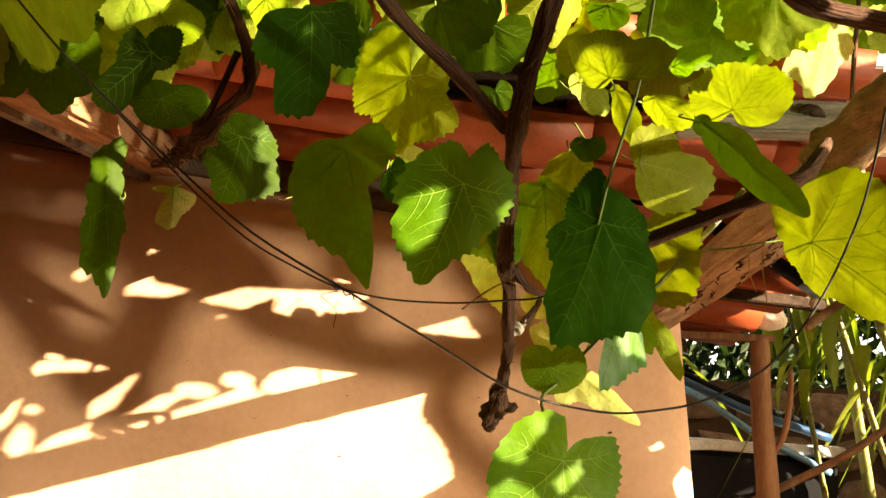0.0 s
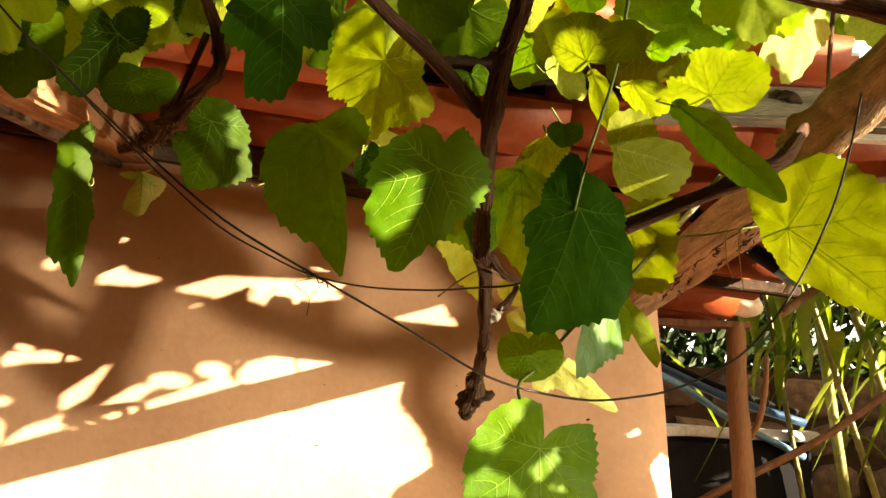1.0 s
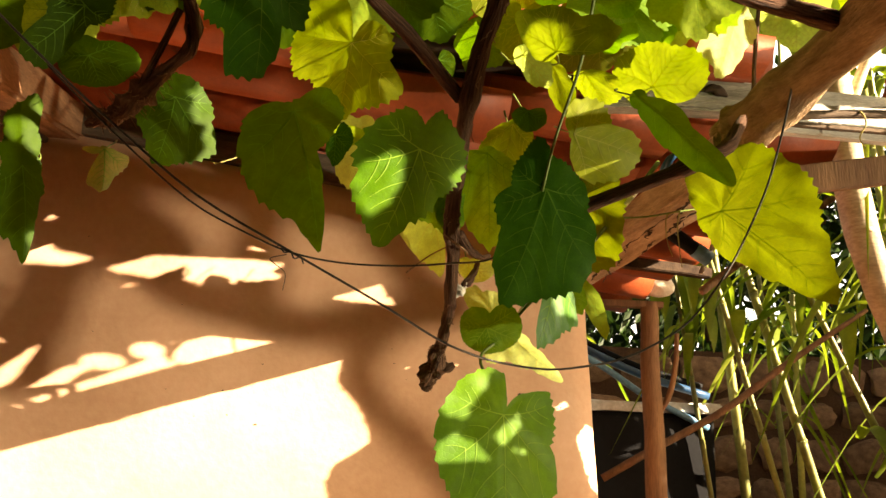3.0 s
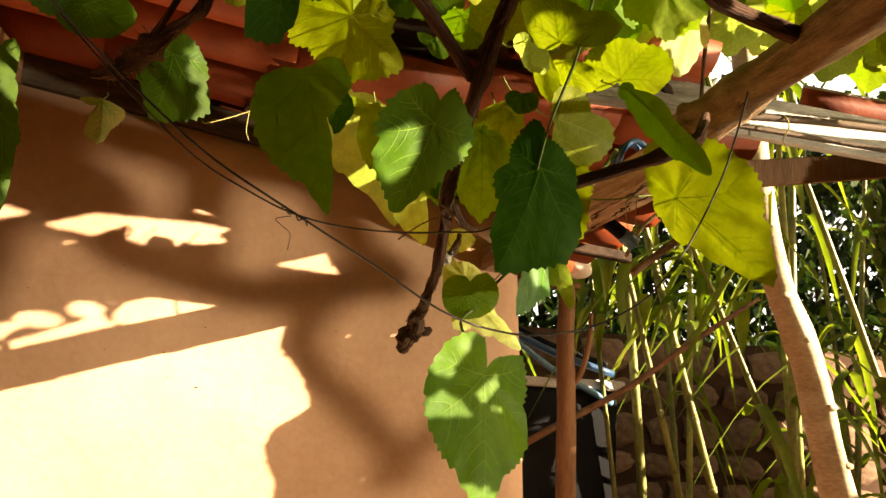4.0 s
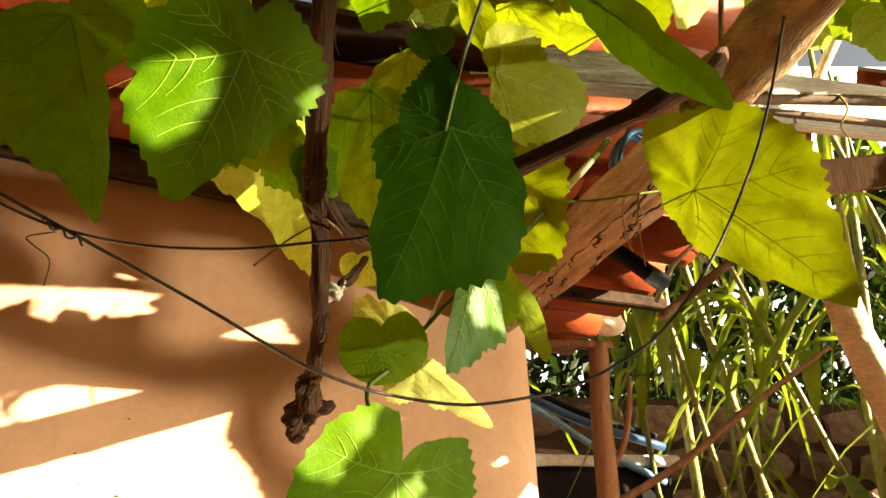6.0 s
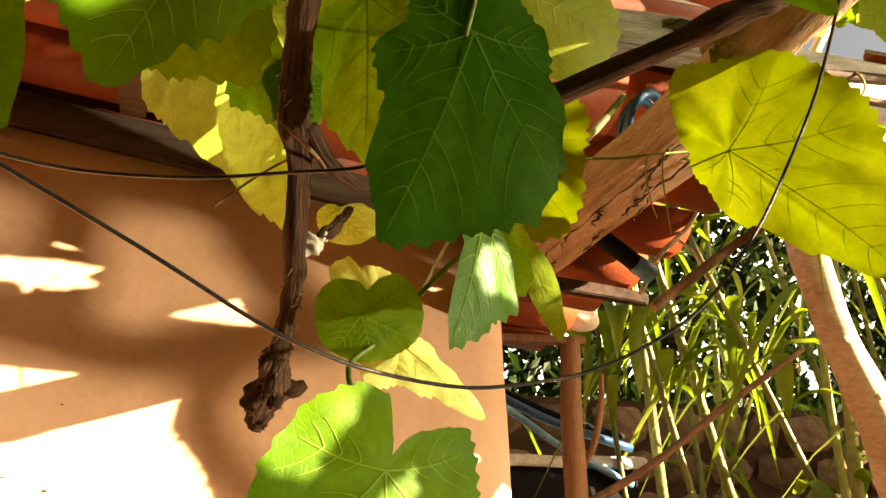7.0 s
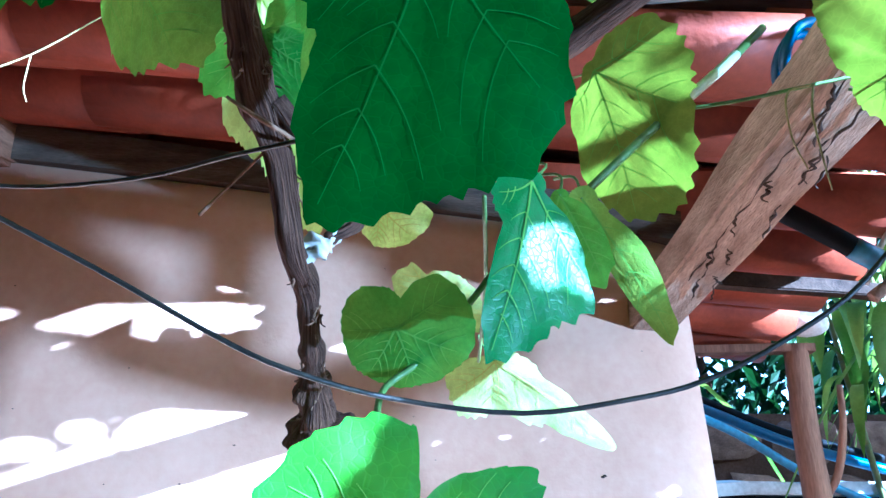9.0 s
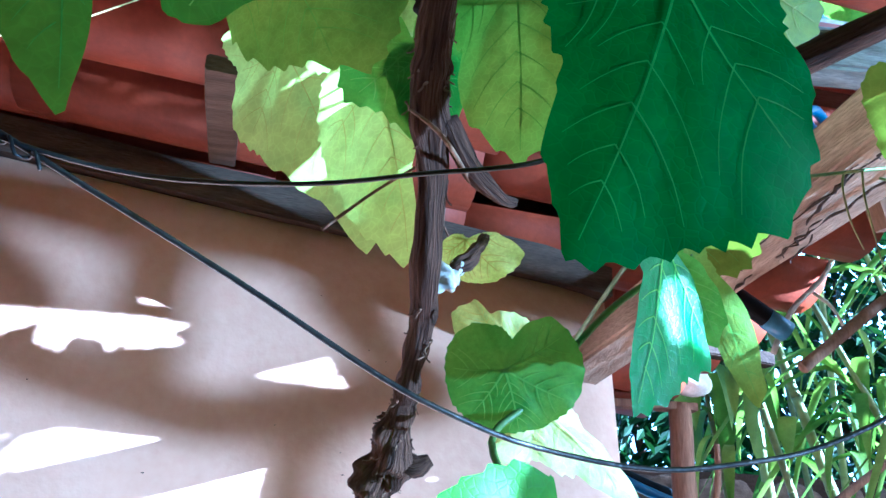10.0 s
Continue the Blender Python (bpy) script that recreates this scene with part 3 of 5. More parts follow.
    mesh_object("ribs", rv, rf, PALEVEIN if tone in ("yellow", "pale") else MIDVEIN if tone in ("bright", "lime", "waxy", "gloss", "sunny") else VEIN, leaf, "", True)
    if stalk is None:
        away = (-y_axis * 0.15 + Vector((0, 0.9, 0.35)) + noise.noise_vector(hub * 9) * 0.4).normalized()
        stalk = hub + away * 0.07
    stalk = Vector(stalk)
    mid = (hub + stalk) / 2 + noise.noise_vector(hub * 11) * 0.022 + Vector((0, 0.012, 0))
    tube("leaf_stalk", [(*hub, 0.0009), (*mid, 0.0010), (*stalk, 0.0013)], STEM, vine, sides=6, n=4)
    return leaf


LEAF_WORDS = {"dark": "dark green shaded grape leaf", "green": "green grape leaf", "bright": "bright fresh green grape leaf", "lime": "yellow-green backlit grape leaf", "yellow": "yellowing backlit grape leaf", "pale": "pale yellow-green grape leaf, lightened to look backlit", "sunny": "sunlit yellow-green grape leaf", "gloss": "glossy fresh green drooping grape leaf", "waxy": "waxy green grape leaf with sunlit patches", "olive": "dull olive green grape leaf, darkened to look shaded", "gall": "small galled and eaten grape leaf"}

# woody parts
TRUNK = [(0.125, 0.62, 2.13, 0.0100), (0.119, 0.68, 2.062, 0.0100), (0.11, 0.70, 2.012, 0.0100), (0.096, 0.72, 1.966, 0.0092), (0.087, 0.742, 1.917, 0.0096), (0.090, 0.80, 1.868, 0.0078), (0.089, 0.845, 1.825, 0.0078), (0.090, 0.870, 1.805, 0.0092), (0.099, 0.90, 1.773, 0.0073), (0.102, 0.93, 1.732, 0.0075), (0.106, 0.96, 1.714, 0.0064), (0.104, 0.985, 1.690, 0.0066), (0.103, 1.01, 1.668, 0.0076)]
tube("trunk", TRUNK, BARK, vine, "brown shaggy woody vine trunk", sides=22, n=10, rough=0.42, knots=0.25)
tube("trunk_stub", [(0.103, 1.01, 1.672, 0.0085), (0.100, 1.03, 1.655, 0.0125), (0.098, 1.045, 1.640, 0.0135), (0.093, 1.06, 1.624, 0.0105), (0.090, 1.065, 1.612, 0.004)], BARK, vine, "gnarled dead vine stub", sides=20, n=9, rough=0.7, seed=3)
tube("trunk_stub", [(0.104, 1.04, 1.648, 0.0085), (0.117, 1.035, 1.643, 0.0085), (0.126, 1.033, 1.648, 0.004)], BARK, vine, "", sides=9, n=4, rough=0.7, seed=5)
tube("branch", [(-0.10, 0.66, 2.07, 0.0076), (-0.065, 0.68, 2.033, 0.0076), (-0.024, 0.70, 1.995, 0.0076), (0.023, 0.72, 1.962, 0.0083), (0.078, 0.745, 1.912, 0.0068)], BARK, vine, "dark woody vine branch", sides=12, n=8, rough=0.3, knots=0.3, seed=8)
GNARL = [(-0.28, 0.79, 2.14, 0.0057), (-0.263, 0.8, 2.106, 0.0057), (-0.235, 0.82, 2.054, 0.0062), (-0.224, 0.85, 2.004, 0.0073), (-0.25, 0.865, 1.972, 0.0065), (-0.284, 0.88, 1.943, 0.0100), (-0.304, 0.888, 1.922, 0.0110), (-0.325, 0.89, 1.908, 0.0075), (-0.345, 0.89, 1.90, 0.003)]
tube("branch", GNARL, BARK, vine, "gnarled dark vine branch", sides=14, n=9, rough=0.7, knots=0.5, seed=12)
tube("branch", [(-0.239, 0.835, 2.03, 0.004), (-0.262, 0.855, 1.985, 0.0035), (-0.287, 0.88, 1.944, 0.005)], BARK, vine, "", sides=9, n=6, rough=0.4, seed=14)
tube("branch", [(0.235, 0.90, 1.832, 0.0078), (0.261, 0.89, 1.844, 0.0082), (0.325, 0.835, 1.866, 0.0085), (0.375, 0.79, 1.884, 0.0088), (0.40, 0.79, 1.898, 0.0085), (0.425, 0.81, 1.925, 0.007), (0.46, 0.85, 1.965, 0.006)], BARK, vine, "dark vine cane resting on the beam", sides=12, n=8, rough=0.25, knots=0.25, seed=20)
tube("branch", [(0.30, 0.66, 2.13, 0.009), (0.322, 0.68, 2.087, 0.009), (0.365, 0.70, 2.052, 0.010), (0.44, 0.72, 2.05, 0.0105), (0.51, 0.73, 2.045, 0.011)], BARK, vine, "dark vine branch across the log", sides=12, n=7, rough=0.3, knots=0.3, seed=23)
tube("branch", [(0.101, 0.875, 1.797, 0.0054), (0.116, 0.89, 1.781, 0.0054), (0.137, 0.91, 1.775, 0.0042), (0.15, 0.93, 1.782, 0.0030)], BARK, vine, "", sides=10, n=6, rough=0.4, seed=26)
tube("branch", [(0.106, 0.942, 1.730, 0.0050), (0.113, 0.94, 1.736, 0.0062), (0.119, 0.942, 1.741, 0.0052), (0.125, 0.946, 1.747, 0.0028)], WHITESTONE, vine, "pale peeled pruning stub", sides=18, n=10, rough=1.3, seed=29)
tube("branch", [(0.119, 0.942, 1.741, 0.0040), (0.128, 0.95, 1.75, 0.0045), (0.138, 0.965, 1.766, 0.0035), (0.146, 0.985, 1.782, 0.003)], BARK, vine, "", sides=12, n=8, rough=0.9, seed=31)


def shaggy(points, count, seed, lo=0.0, hi=1.0, lift=1.6, long=0.03):
    """Loose strips of bark along a woody stem."""
    r = random.Random(seed)
    path = spline(points, 24)
    for i in range(count):
        k = int((lo + (hi - lo) * r.random()) * (len(path) - 8))
        a = r.uniform(0, 6.28)
        steps = max(3, int(r.uniform(0.5, 1.0) * long / 0.004))
        pts = []
        for j in range(steps + 1):
            q = path[min(k + j, len(path) - 1)]
            d = (Vector(path[min(k + j + 1, len(path) - 1)][:3]) - Vector(path[min(k + j, len(path) - 2)][:3])).normalized()
            u = d.cross(Vector((0.3, 0.9, 0.2))).normalized()
            v = d.cross(u)
            out = q[3] * (1.0 + (lift - 1) * (2 * j / steps - 1) ** 2 * (1 if j * 2 > steps else 0.3))
            w = a + 0.12 * j * r.uniform(0.3, 1)
            p = Vector(q[:3]) + (u * math.cos(w) + v * math.sin(w)) * out
            pts.append((*p, r.uniform(0.0005, 0.0011) * (1 - 0.5 * j / steps)))
        tube("bark_strip", pts, r.choice((STRIP, BARK, STRIP)), vine, "", sides=5, n=2)


shaggy(TRUNK, 70, 3, 0.0, 1.0, 1.45)
shaggy(GNARL, 60, 5, 0.0, 0.95, 1.9, 0.024)
shaggy(GNARL[3:], 50, 6, 0.2, 1.0, 2.6, 0.02)
shaggy([(0.103, 1.005, 1.675, 0.0085), (0.099, 1.035, 1.65, 0.012), (0.095, 1.055, 1.628, 0.011), (0.085, 1.065, 1.606, 0.006)], 44, 8, 0.0, 0.9, 1.35, 0.022)
# green shoots
tube("shoot", [(0.262, 0.985, 1.772, 0.0028), (0.308, 1.0, 1.821, 0.0030), (0.355, 1.03, 1.873, 0.0034), (0.399, 1.06, 1.92, 0.0036), (0.456, 1.10, 1.987, 0.0038)], STEM, vine, "green vine shoot", sides=8, n=5)
tube("shoot", [(0.355, 1.03, 1.871, 0.0016), (0.402, 1.02, 1.874, 0.0014), (0.454, 1.02, 1.886, 0.0014), (0.519, 1.015, 1.898, 0.0012)], STEM, vine, "", sides=6, n=5)
tube("shoot", [(0.242, 0.95, 1.753, 0.0022), (0.225, 0.97, 1.74, 0.0022), (0.205, 0.985, 1.717, 0.0022), (0.175, 0.985, 1.68, 0.0022), (0.150, 0.97, 1.654, 0.0022), (0.160, 0.93, 1.61, 0.002)], STEM, vine, "", sides=7, n=5)
tube("shoot", [(0.228, 0.70, 2.11, 0.0022), (0.225, 0.72, 2.075, 0.0022), (0.217, 0.76, 1.98, 0.002), (0.196, 0.79, 1.895, 0.0018), (0.183, 0.797, 1.833, 0.0016)], STEM, vine, "", sides=7, n=5)
tube("shoot", [(0.211, 0.90, 1.752, 0.0014), (0.213, 1.0, 1.73, 0.0014), (0.209, 1.1, 1.696, 0.0012)], STEM, vine, "", sides=6, n=4)
# pale sleeve imitating the sunlit stretch
tube("shoot", [(0.357, 1.0295, 1.8745, 0.0040), (0.399, 1.0585, 1.920, 0.0043), (0.420, 1.073, 1.944, 0.0042)], LITSHOOT, vine, "stretch of the shoot coloured pale to look sunlit", sides=8, n=5)
# tendrils
tube("tendril", [(-0.10, 1.06, 1.985, 0.0007), (-0.162, 1.06, 1.944, 0.0008), (-0.215, 1.05, 1.915, 0.0007), (-0.225, 1.05, 1.917, 0.0005)], STRAW, vine, "straw-coloured curling tendril", sides=5, n=6)
tube("tendril", [(-0.162, 1.06, 1.944, 0.0007), (-0.163, 1.06, 1.915, 0.0006), (-0.158, 1.06, 1.90, 0.0005)], STRAW, vine, "", sides=5, n=5)
tube("tendril", [(0.452, 1.02, 1.886, 0.0009), (0.446, 1.015, 1.86, 0.0009), (0.447, 1.012, 1.825, 0.0007), (0.45, 1.012, 1.80, 0.0006)], STRAW, vine, "", sides=5, n=6)
tube("tendril", [(0.452, 1.02, 1.886, 0.0009), (0.43, 1.015, 1.875, 0.0009), (0.428, 1.012, 1.84, 0.0007), (0.436, 1.012, 1.815, 0.0006)], STRAW, vine, "", sides=5, n=6)

tube("twig", [(0.045, 0.932, 1.754, 0.0012), (0.073, 0.92, 1.776, 0.0009), (0.100, 0.897, 1.788, 0.0010)], STRIP, vine, "dry broken twig", sides=6, n=4)
tube("bark_strip", [(0.081, 0.858, 1.790, 0.0008), (0.095, 0.858, 1.780, 0.0012), (0.109, 0.88, 1.778, 0.0012), (0.12, 0.90, 1.775, 0.0008)], STRIP, vine, "peeling strip of bark", sides=6, n=4)

ROUND = [(-166, 0.32), (-136, 0.62), (-104, 0.76), (-76, 0.74), (-52, 0.86), (-30, 0.78), (0, 1.0), (30, 0.78), (52, 0.86), (76, 0.74), (104, 0.76), (136, 0.62), (166, 0.32)]

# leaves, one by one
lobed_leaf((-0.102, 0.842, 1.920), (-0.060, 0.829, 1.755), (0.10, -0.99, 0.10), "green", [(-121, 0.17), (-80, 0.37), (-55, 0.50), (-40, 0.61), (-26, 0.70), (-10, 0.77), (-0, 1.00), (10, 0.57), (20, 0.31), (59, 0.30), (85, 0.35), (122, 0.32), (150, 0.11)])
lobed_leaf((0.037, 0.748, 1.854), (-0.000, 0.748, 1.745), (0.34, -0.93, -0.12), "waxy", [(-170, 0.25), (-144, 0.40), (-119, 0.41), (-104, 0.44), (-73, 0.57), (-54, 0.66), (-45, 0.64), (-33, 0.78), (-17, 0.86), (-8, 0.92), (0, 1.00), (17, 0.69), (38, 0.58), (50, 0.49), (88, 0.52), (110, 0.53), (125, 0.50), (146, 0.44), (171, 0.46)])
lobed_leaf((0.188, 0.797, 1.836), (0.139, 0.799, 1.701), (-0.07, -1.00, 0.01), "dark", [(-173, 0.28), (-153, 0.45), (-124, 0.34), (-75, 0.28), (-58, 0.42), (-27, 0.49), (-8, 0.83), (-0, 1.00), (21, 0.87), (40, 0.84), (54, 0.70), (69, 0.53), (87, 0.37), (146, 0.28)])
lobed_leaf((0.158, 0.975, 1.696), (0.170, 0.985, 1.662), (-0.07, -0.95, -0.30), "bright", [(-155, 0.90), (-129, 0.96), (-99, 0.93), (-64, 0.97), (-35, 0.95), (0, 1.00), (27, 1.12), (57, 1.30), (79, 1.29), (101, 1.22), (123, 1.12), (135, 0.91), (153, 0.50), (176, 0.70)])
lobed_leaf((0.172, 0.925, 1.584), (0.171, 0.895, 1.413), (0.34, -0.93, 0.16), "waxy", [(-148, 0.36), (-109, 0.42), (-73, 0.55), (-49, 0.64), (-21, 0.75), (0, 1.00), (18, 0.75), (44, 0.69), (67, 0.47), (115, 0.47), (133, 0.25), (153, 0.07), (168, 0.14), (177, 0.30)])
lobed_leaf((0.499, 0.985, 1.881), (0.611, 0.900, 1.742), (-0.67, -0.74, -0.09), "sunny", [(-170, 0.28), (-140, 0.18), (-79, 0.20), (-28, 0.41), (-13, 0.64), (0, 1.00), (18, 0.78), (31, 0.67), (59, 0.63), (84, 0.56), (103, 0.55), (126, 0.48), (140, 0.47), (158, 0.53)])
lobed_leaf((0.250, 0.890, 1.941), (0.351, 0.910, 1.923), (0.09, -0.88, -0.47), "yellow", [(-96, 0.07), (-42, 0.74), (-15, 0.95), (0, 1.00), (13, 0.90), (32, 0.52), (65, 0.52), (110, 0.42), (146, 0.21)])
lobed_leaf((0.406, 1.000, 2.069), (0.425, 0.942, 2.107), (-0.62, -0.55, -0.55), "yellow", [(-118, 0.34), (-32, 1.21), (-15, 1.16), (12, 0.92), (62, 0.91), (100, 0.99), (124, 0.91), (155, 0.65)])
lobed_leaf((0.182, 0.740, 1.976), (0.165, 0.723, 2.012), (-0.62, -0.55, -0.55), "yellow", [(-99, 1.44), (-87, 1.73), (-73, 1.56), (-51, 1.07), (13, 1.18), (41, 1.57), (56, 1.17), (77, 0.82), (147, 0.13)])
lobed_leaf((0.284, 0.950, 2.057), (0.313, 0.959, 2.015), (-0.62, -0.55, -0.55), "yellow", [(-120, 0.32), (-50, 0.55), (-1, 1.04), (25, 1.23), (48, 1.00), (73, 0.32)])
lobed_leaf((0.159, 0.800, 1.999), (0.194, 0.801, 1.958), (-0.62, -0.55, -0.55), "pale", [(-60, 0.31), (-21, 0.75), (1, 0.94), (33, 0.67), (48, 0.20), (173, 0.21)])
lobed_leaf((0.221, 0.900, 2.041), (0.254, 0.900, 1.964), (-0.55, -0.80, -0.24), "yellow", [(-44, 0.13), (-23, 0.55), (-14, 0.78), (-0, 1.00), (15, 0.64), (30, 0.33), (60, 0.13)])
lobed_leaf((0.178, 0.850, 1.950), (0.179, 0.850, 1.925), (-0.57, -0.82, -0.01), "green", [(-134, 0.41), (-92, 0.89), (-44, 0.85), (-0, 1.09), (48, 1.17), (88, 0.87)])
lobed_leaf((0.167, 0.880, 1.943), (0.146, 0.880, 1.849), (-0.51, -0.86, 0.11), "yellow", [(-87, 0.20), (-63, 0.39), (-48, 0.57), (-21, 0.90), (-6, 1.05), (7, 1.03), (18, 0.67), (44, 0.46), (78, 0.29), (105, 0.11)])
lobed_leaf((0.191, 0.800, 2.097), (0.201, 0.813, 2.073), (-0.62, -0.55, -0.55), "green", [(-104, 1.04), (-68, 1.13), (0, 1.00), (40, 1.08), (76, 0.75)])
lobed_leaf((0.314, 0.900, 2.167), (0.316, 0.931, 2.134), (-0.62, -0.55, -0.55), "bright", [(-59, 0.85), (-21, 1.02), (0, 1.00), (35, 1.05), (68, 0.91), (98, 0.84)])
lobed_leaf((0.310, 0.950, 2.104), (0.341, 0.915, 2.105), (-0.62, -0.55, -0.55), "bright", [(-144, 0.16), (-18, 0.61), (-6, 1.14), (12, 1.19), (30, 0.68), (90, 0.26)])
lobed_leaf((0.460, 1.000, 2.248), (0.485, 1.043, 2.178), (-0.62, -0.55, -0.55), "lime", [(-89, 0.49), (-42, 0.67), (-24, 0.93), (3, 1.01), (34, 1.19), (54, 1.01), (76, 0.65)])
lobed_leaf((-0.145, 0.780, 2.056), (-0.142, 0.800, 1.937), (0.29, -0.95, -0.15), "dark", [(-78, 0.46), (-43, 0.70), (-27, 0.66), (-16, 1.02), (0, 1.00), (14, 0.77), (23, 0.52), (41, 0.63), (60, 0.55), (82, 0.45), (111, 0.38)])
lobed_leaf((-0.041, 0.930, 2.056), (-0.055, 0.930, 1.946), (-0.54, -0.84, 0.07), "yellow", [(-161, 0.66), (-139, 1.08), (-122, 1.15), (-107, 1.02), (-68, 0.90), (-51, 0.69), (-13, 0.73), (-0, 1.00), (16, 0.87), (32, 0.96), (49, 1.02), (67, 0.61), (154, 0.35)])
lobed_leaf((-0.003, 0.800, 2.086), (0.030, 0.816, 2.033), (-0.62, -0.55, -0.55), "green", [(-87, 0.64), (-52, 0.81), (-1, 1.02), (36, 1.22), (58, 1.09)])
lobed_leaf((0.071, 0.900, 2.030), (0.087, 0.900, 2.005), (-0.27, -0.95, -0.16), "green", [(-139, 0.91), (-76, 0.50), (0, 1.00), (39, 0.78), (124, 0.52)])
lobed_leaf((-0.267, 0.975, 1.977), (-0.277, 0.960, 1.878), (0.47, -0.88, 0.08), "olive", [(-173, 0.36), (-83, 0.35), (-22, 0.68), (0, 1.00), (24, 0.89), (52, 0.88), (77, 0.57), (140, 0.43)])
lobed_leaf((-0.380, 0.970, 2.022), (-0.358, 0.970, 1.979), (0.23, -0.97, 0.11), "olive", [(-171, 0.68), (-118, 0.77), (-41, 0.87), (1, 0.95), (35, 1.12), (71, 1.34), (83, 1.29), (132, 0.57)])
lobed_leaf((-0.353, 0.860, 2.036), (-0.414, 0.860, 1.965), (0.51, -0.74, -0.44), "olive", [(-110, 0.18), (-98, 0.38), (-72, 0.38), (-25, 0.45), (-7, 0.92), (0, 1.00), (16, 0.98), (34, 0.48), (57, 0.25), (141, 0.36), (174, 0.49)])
lobed_leaf((-0.342, 0.960, 1.894), (-0.337, 0.960, 1.838), (0.44, -0.90, 0.04), "gall", [(-86, 0.45), (-37, 0.15), (-22, 0.91), (-2, 1.00), (26, 0.64), (77, 0.58), (91, 0.24)])
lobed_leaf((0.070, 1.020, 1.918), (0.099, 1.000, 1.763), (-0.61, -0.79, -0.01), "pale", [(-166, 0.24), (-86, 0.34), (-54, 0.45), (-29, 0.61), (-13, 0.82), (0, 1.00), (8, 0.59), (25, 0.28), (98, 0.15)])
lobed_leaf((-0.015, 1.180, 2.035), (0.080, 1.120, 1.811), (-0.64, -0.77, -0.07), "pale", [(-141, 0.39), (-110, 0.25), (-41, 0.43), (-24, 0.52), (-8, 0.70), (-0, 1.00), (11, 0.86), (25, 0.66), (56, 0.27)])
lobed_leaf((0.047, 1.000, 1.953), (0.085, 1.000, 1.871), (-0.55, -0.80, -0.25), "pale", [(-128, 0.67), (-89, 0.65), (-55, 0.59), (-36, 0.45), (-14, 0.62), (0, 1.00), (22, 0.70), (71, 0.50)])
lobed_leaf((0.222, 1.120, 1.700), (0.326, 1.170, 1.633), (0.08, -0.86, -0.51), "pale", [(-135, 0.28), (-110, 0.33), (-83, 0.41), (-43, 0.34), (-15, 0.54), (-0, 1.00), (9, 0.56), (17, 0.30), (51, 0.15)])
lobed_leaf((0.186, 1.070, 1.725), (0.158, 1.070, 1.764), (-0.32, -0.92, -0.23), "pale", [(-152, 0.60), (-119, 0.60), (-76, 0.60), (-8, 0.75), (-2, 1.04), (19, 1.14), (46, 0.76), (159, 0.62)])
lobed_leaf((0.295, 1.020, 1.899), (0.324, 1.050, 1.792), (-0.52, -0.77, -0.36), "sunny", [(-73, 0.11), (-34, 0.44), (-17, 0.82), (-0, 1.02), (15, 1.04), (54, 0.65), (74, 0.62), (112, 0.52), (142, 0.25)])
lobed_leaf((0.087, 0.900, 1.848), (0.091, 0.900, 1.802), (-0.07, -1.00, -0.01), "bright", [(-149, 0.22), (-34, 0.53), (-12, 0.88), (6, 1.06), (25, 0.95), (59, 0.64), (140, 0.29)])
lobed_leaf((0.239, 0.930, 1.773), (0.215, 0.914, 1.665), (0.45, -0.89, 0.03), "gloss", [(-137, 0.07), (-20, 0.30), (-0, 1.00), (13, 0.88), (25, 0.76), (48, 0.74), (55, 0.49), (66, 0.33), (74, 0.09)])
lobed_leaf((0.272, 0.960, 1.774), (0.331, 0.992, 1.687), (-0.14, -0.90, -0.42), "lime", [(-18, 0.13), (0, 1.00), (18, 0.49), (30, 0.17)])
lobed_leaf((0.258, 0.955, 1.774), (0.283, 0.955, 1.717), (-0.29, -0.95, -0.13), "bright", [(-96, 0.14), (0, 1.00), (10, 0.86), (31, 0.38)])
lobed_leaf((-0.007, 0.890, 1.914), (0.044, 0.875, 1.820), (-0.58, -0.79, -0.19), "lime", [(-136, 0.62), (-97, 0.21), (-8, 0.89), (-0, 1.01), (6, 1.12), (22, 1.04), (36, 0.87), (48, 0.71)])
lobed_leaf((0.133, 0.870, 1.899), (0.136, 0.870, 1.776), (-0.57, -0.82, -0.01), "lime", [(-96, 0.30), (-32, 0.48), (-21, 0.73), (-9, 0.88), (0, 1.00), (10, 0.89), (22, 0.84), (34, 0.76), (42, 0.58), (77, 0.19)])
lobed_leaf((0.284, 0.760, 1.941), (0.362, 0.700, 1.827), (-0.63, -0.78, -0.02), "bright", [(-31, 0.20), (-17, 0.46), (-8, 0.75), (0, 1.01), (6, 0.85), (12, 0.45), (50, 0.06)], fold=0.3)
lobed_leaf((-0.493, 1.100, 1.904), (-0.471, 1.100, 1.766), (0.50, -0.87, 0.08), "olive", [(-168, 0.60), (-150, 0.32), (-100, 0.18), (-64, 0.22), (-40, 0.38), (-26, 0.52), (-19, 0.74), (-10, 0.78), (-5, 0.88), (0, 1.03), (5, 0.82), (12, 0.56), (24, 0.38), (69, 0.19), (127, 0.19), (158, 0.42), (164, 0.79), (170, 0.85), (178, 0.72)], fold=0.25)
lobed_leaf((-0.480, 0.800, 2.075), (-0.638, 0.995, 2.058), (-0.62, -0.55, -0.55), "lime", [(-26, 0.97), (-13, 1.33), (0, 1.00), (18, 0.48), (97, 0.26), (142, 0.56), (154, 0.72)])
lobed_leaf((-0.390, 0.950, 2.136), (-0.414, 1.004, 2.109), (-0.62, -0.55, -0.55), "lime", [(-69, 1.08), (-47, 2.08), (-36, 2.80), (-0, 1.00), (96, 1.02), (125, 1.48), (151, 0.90)])
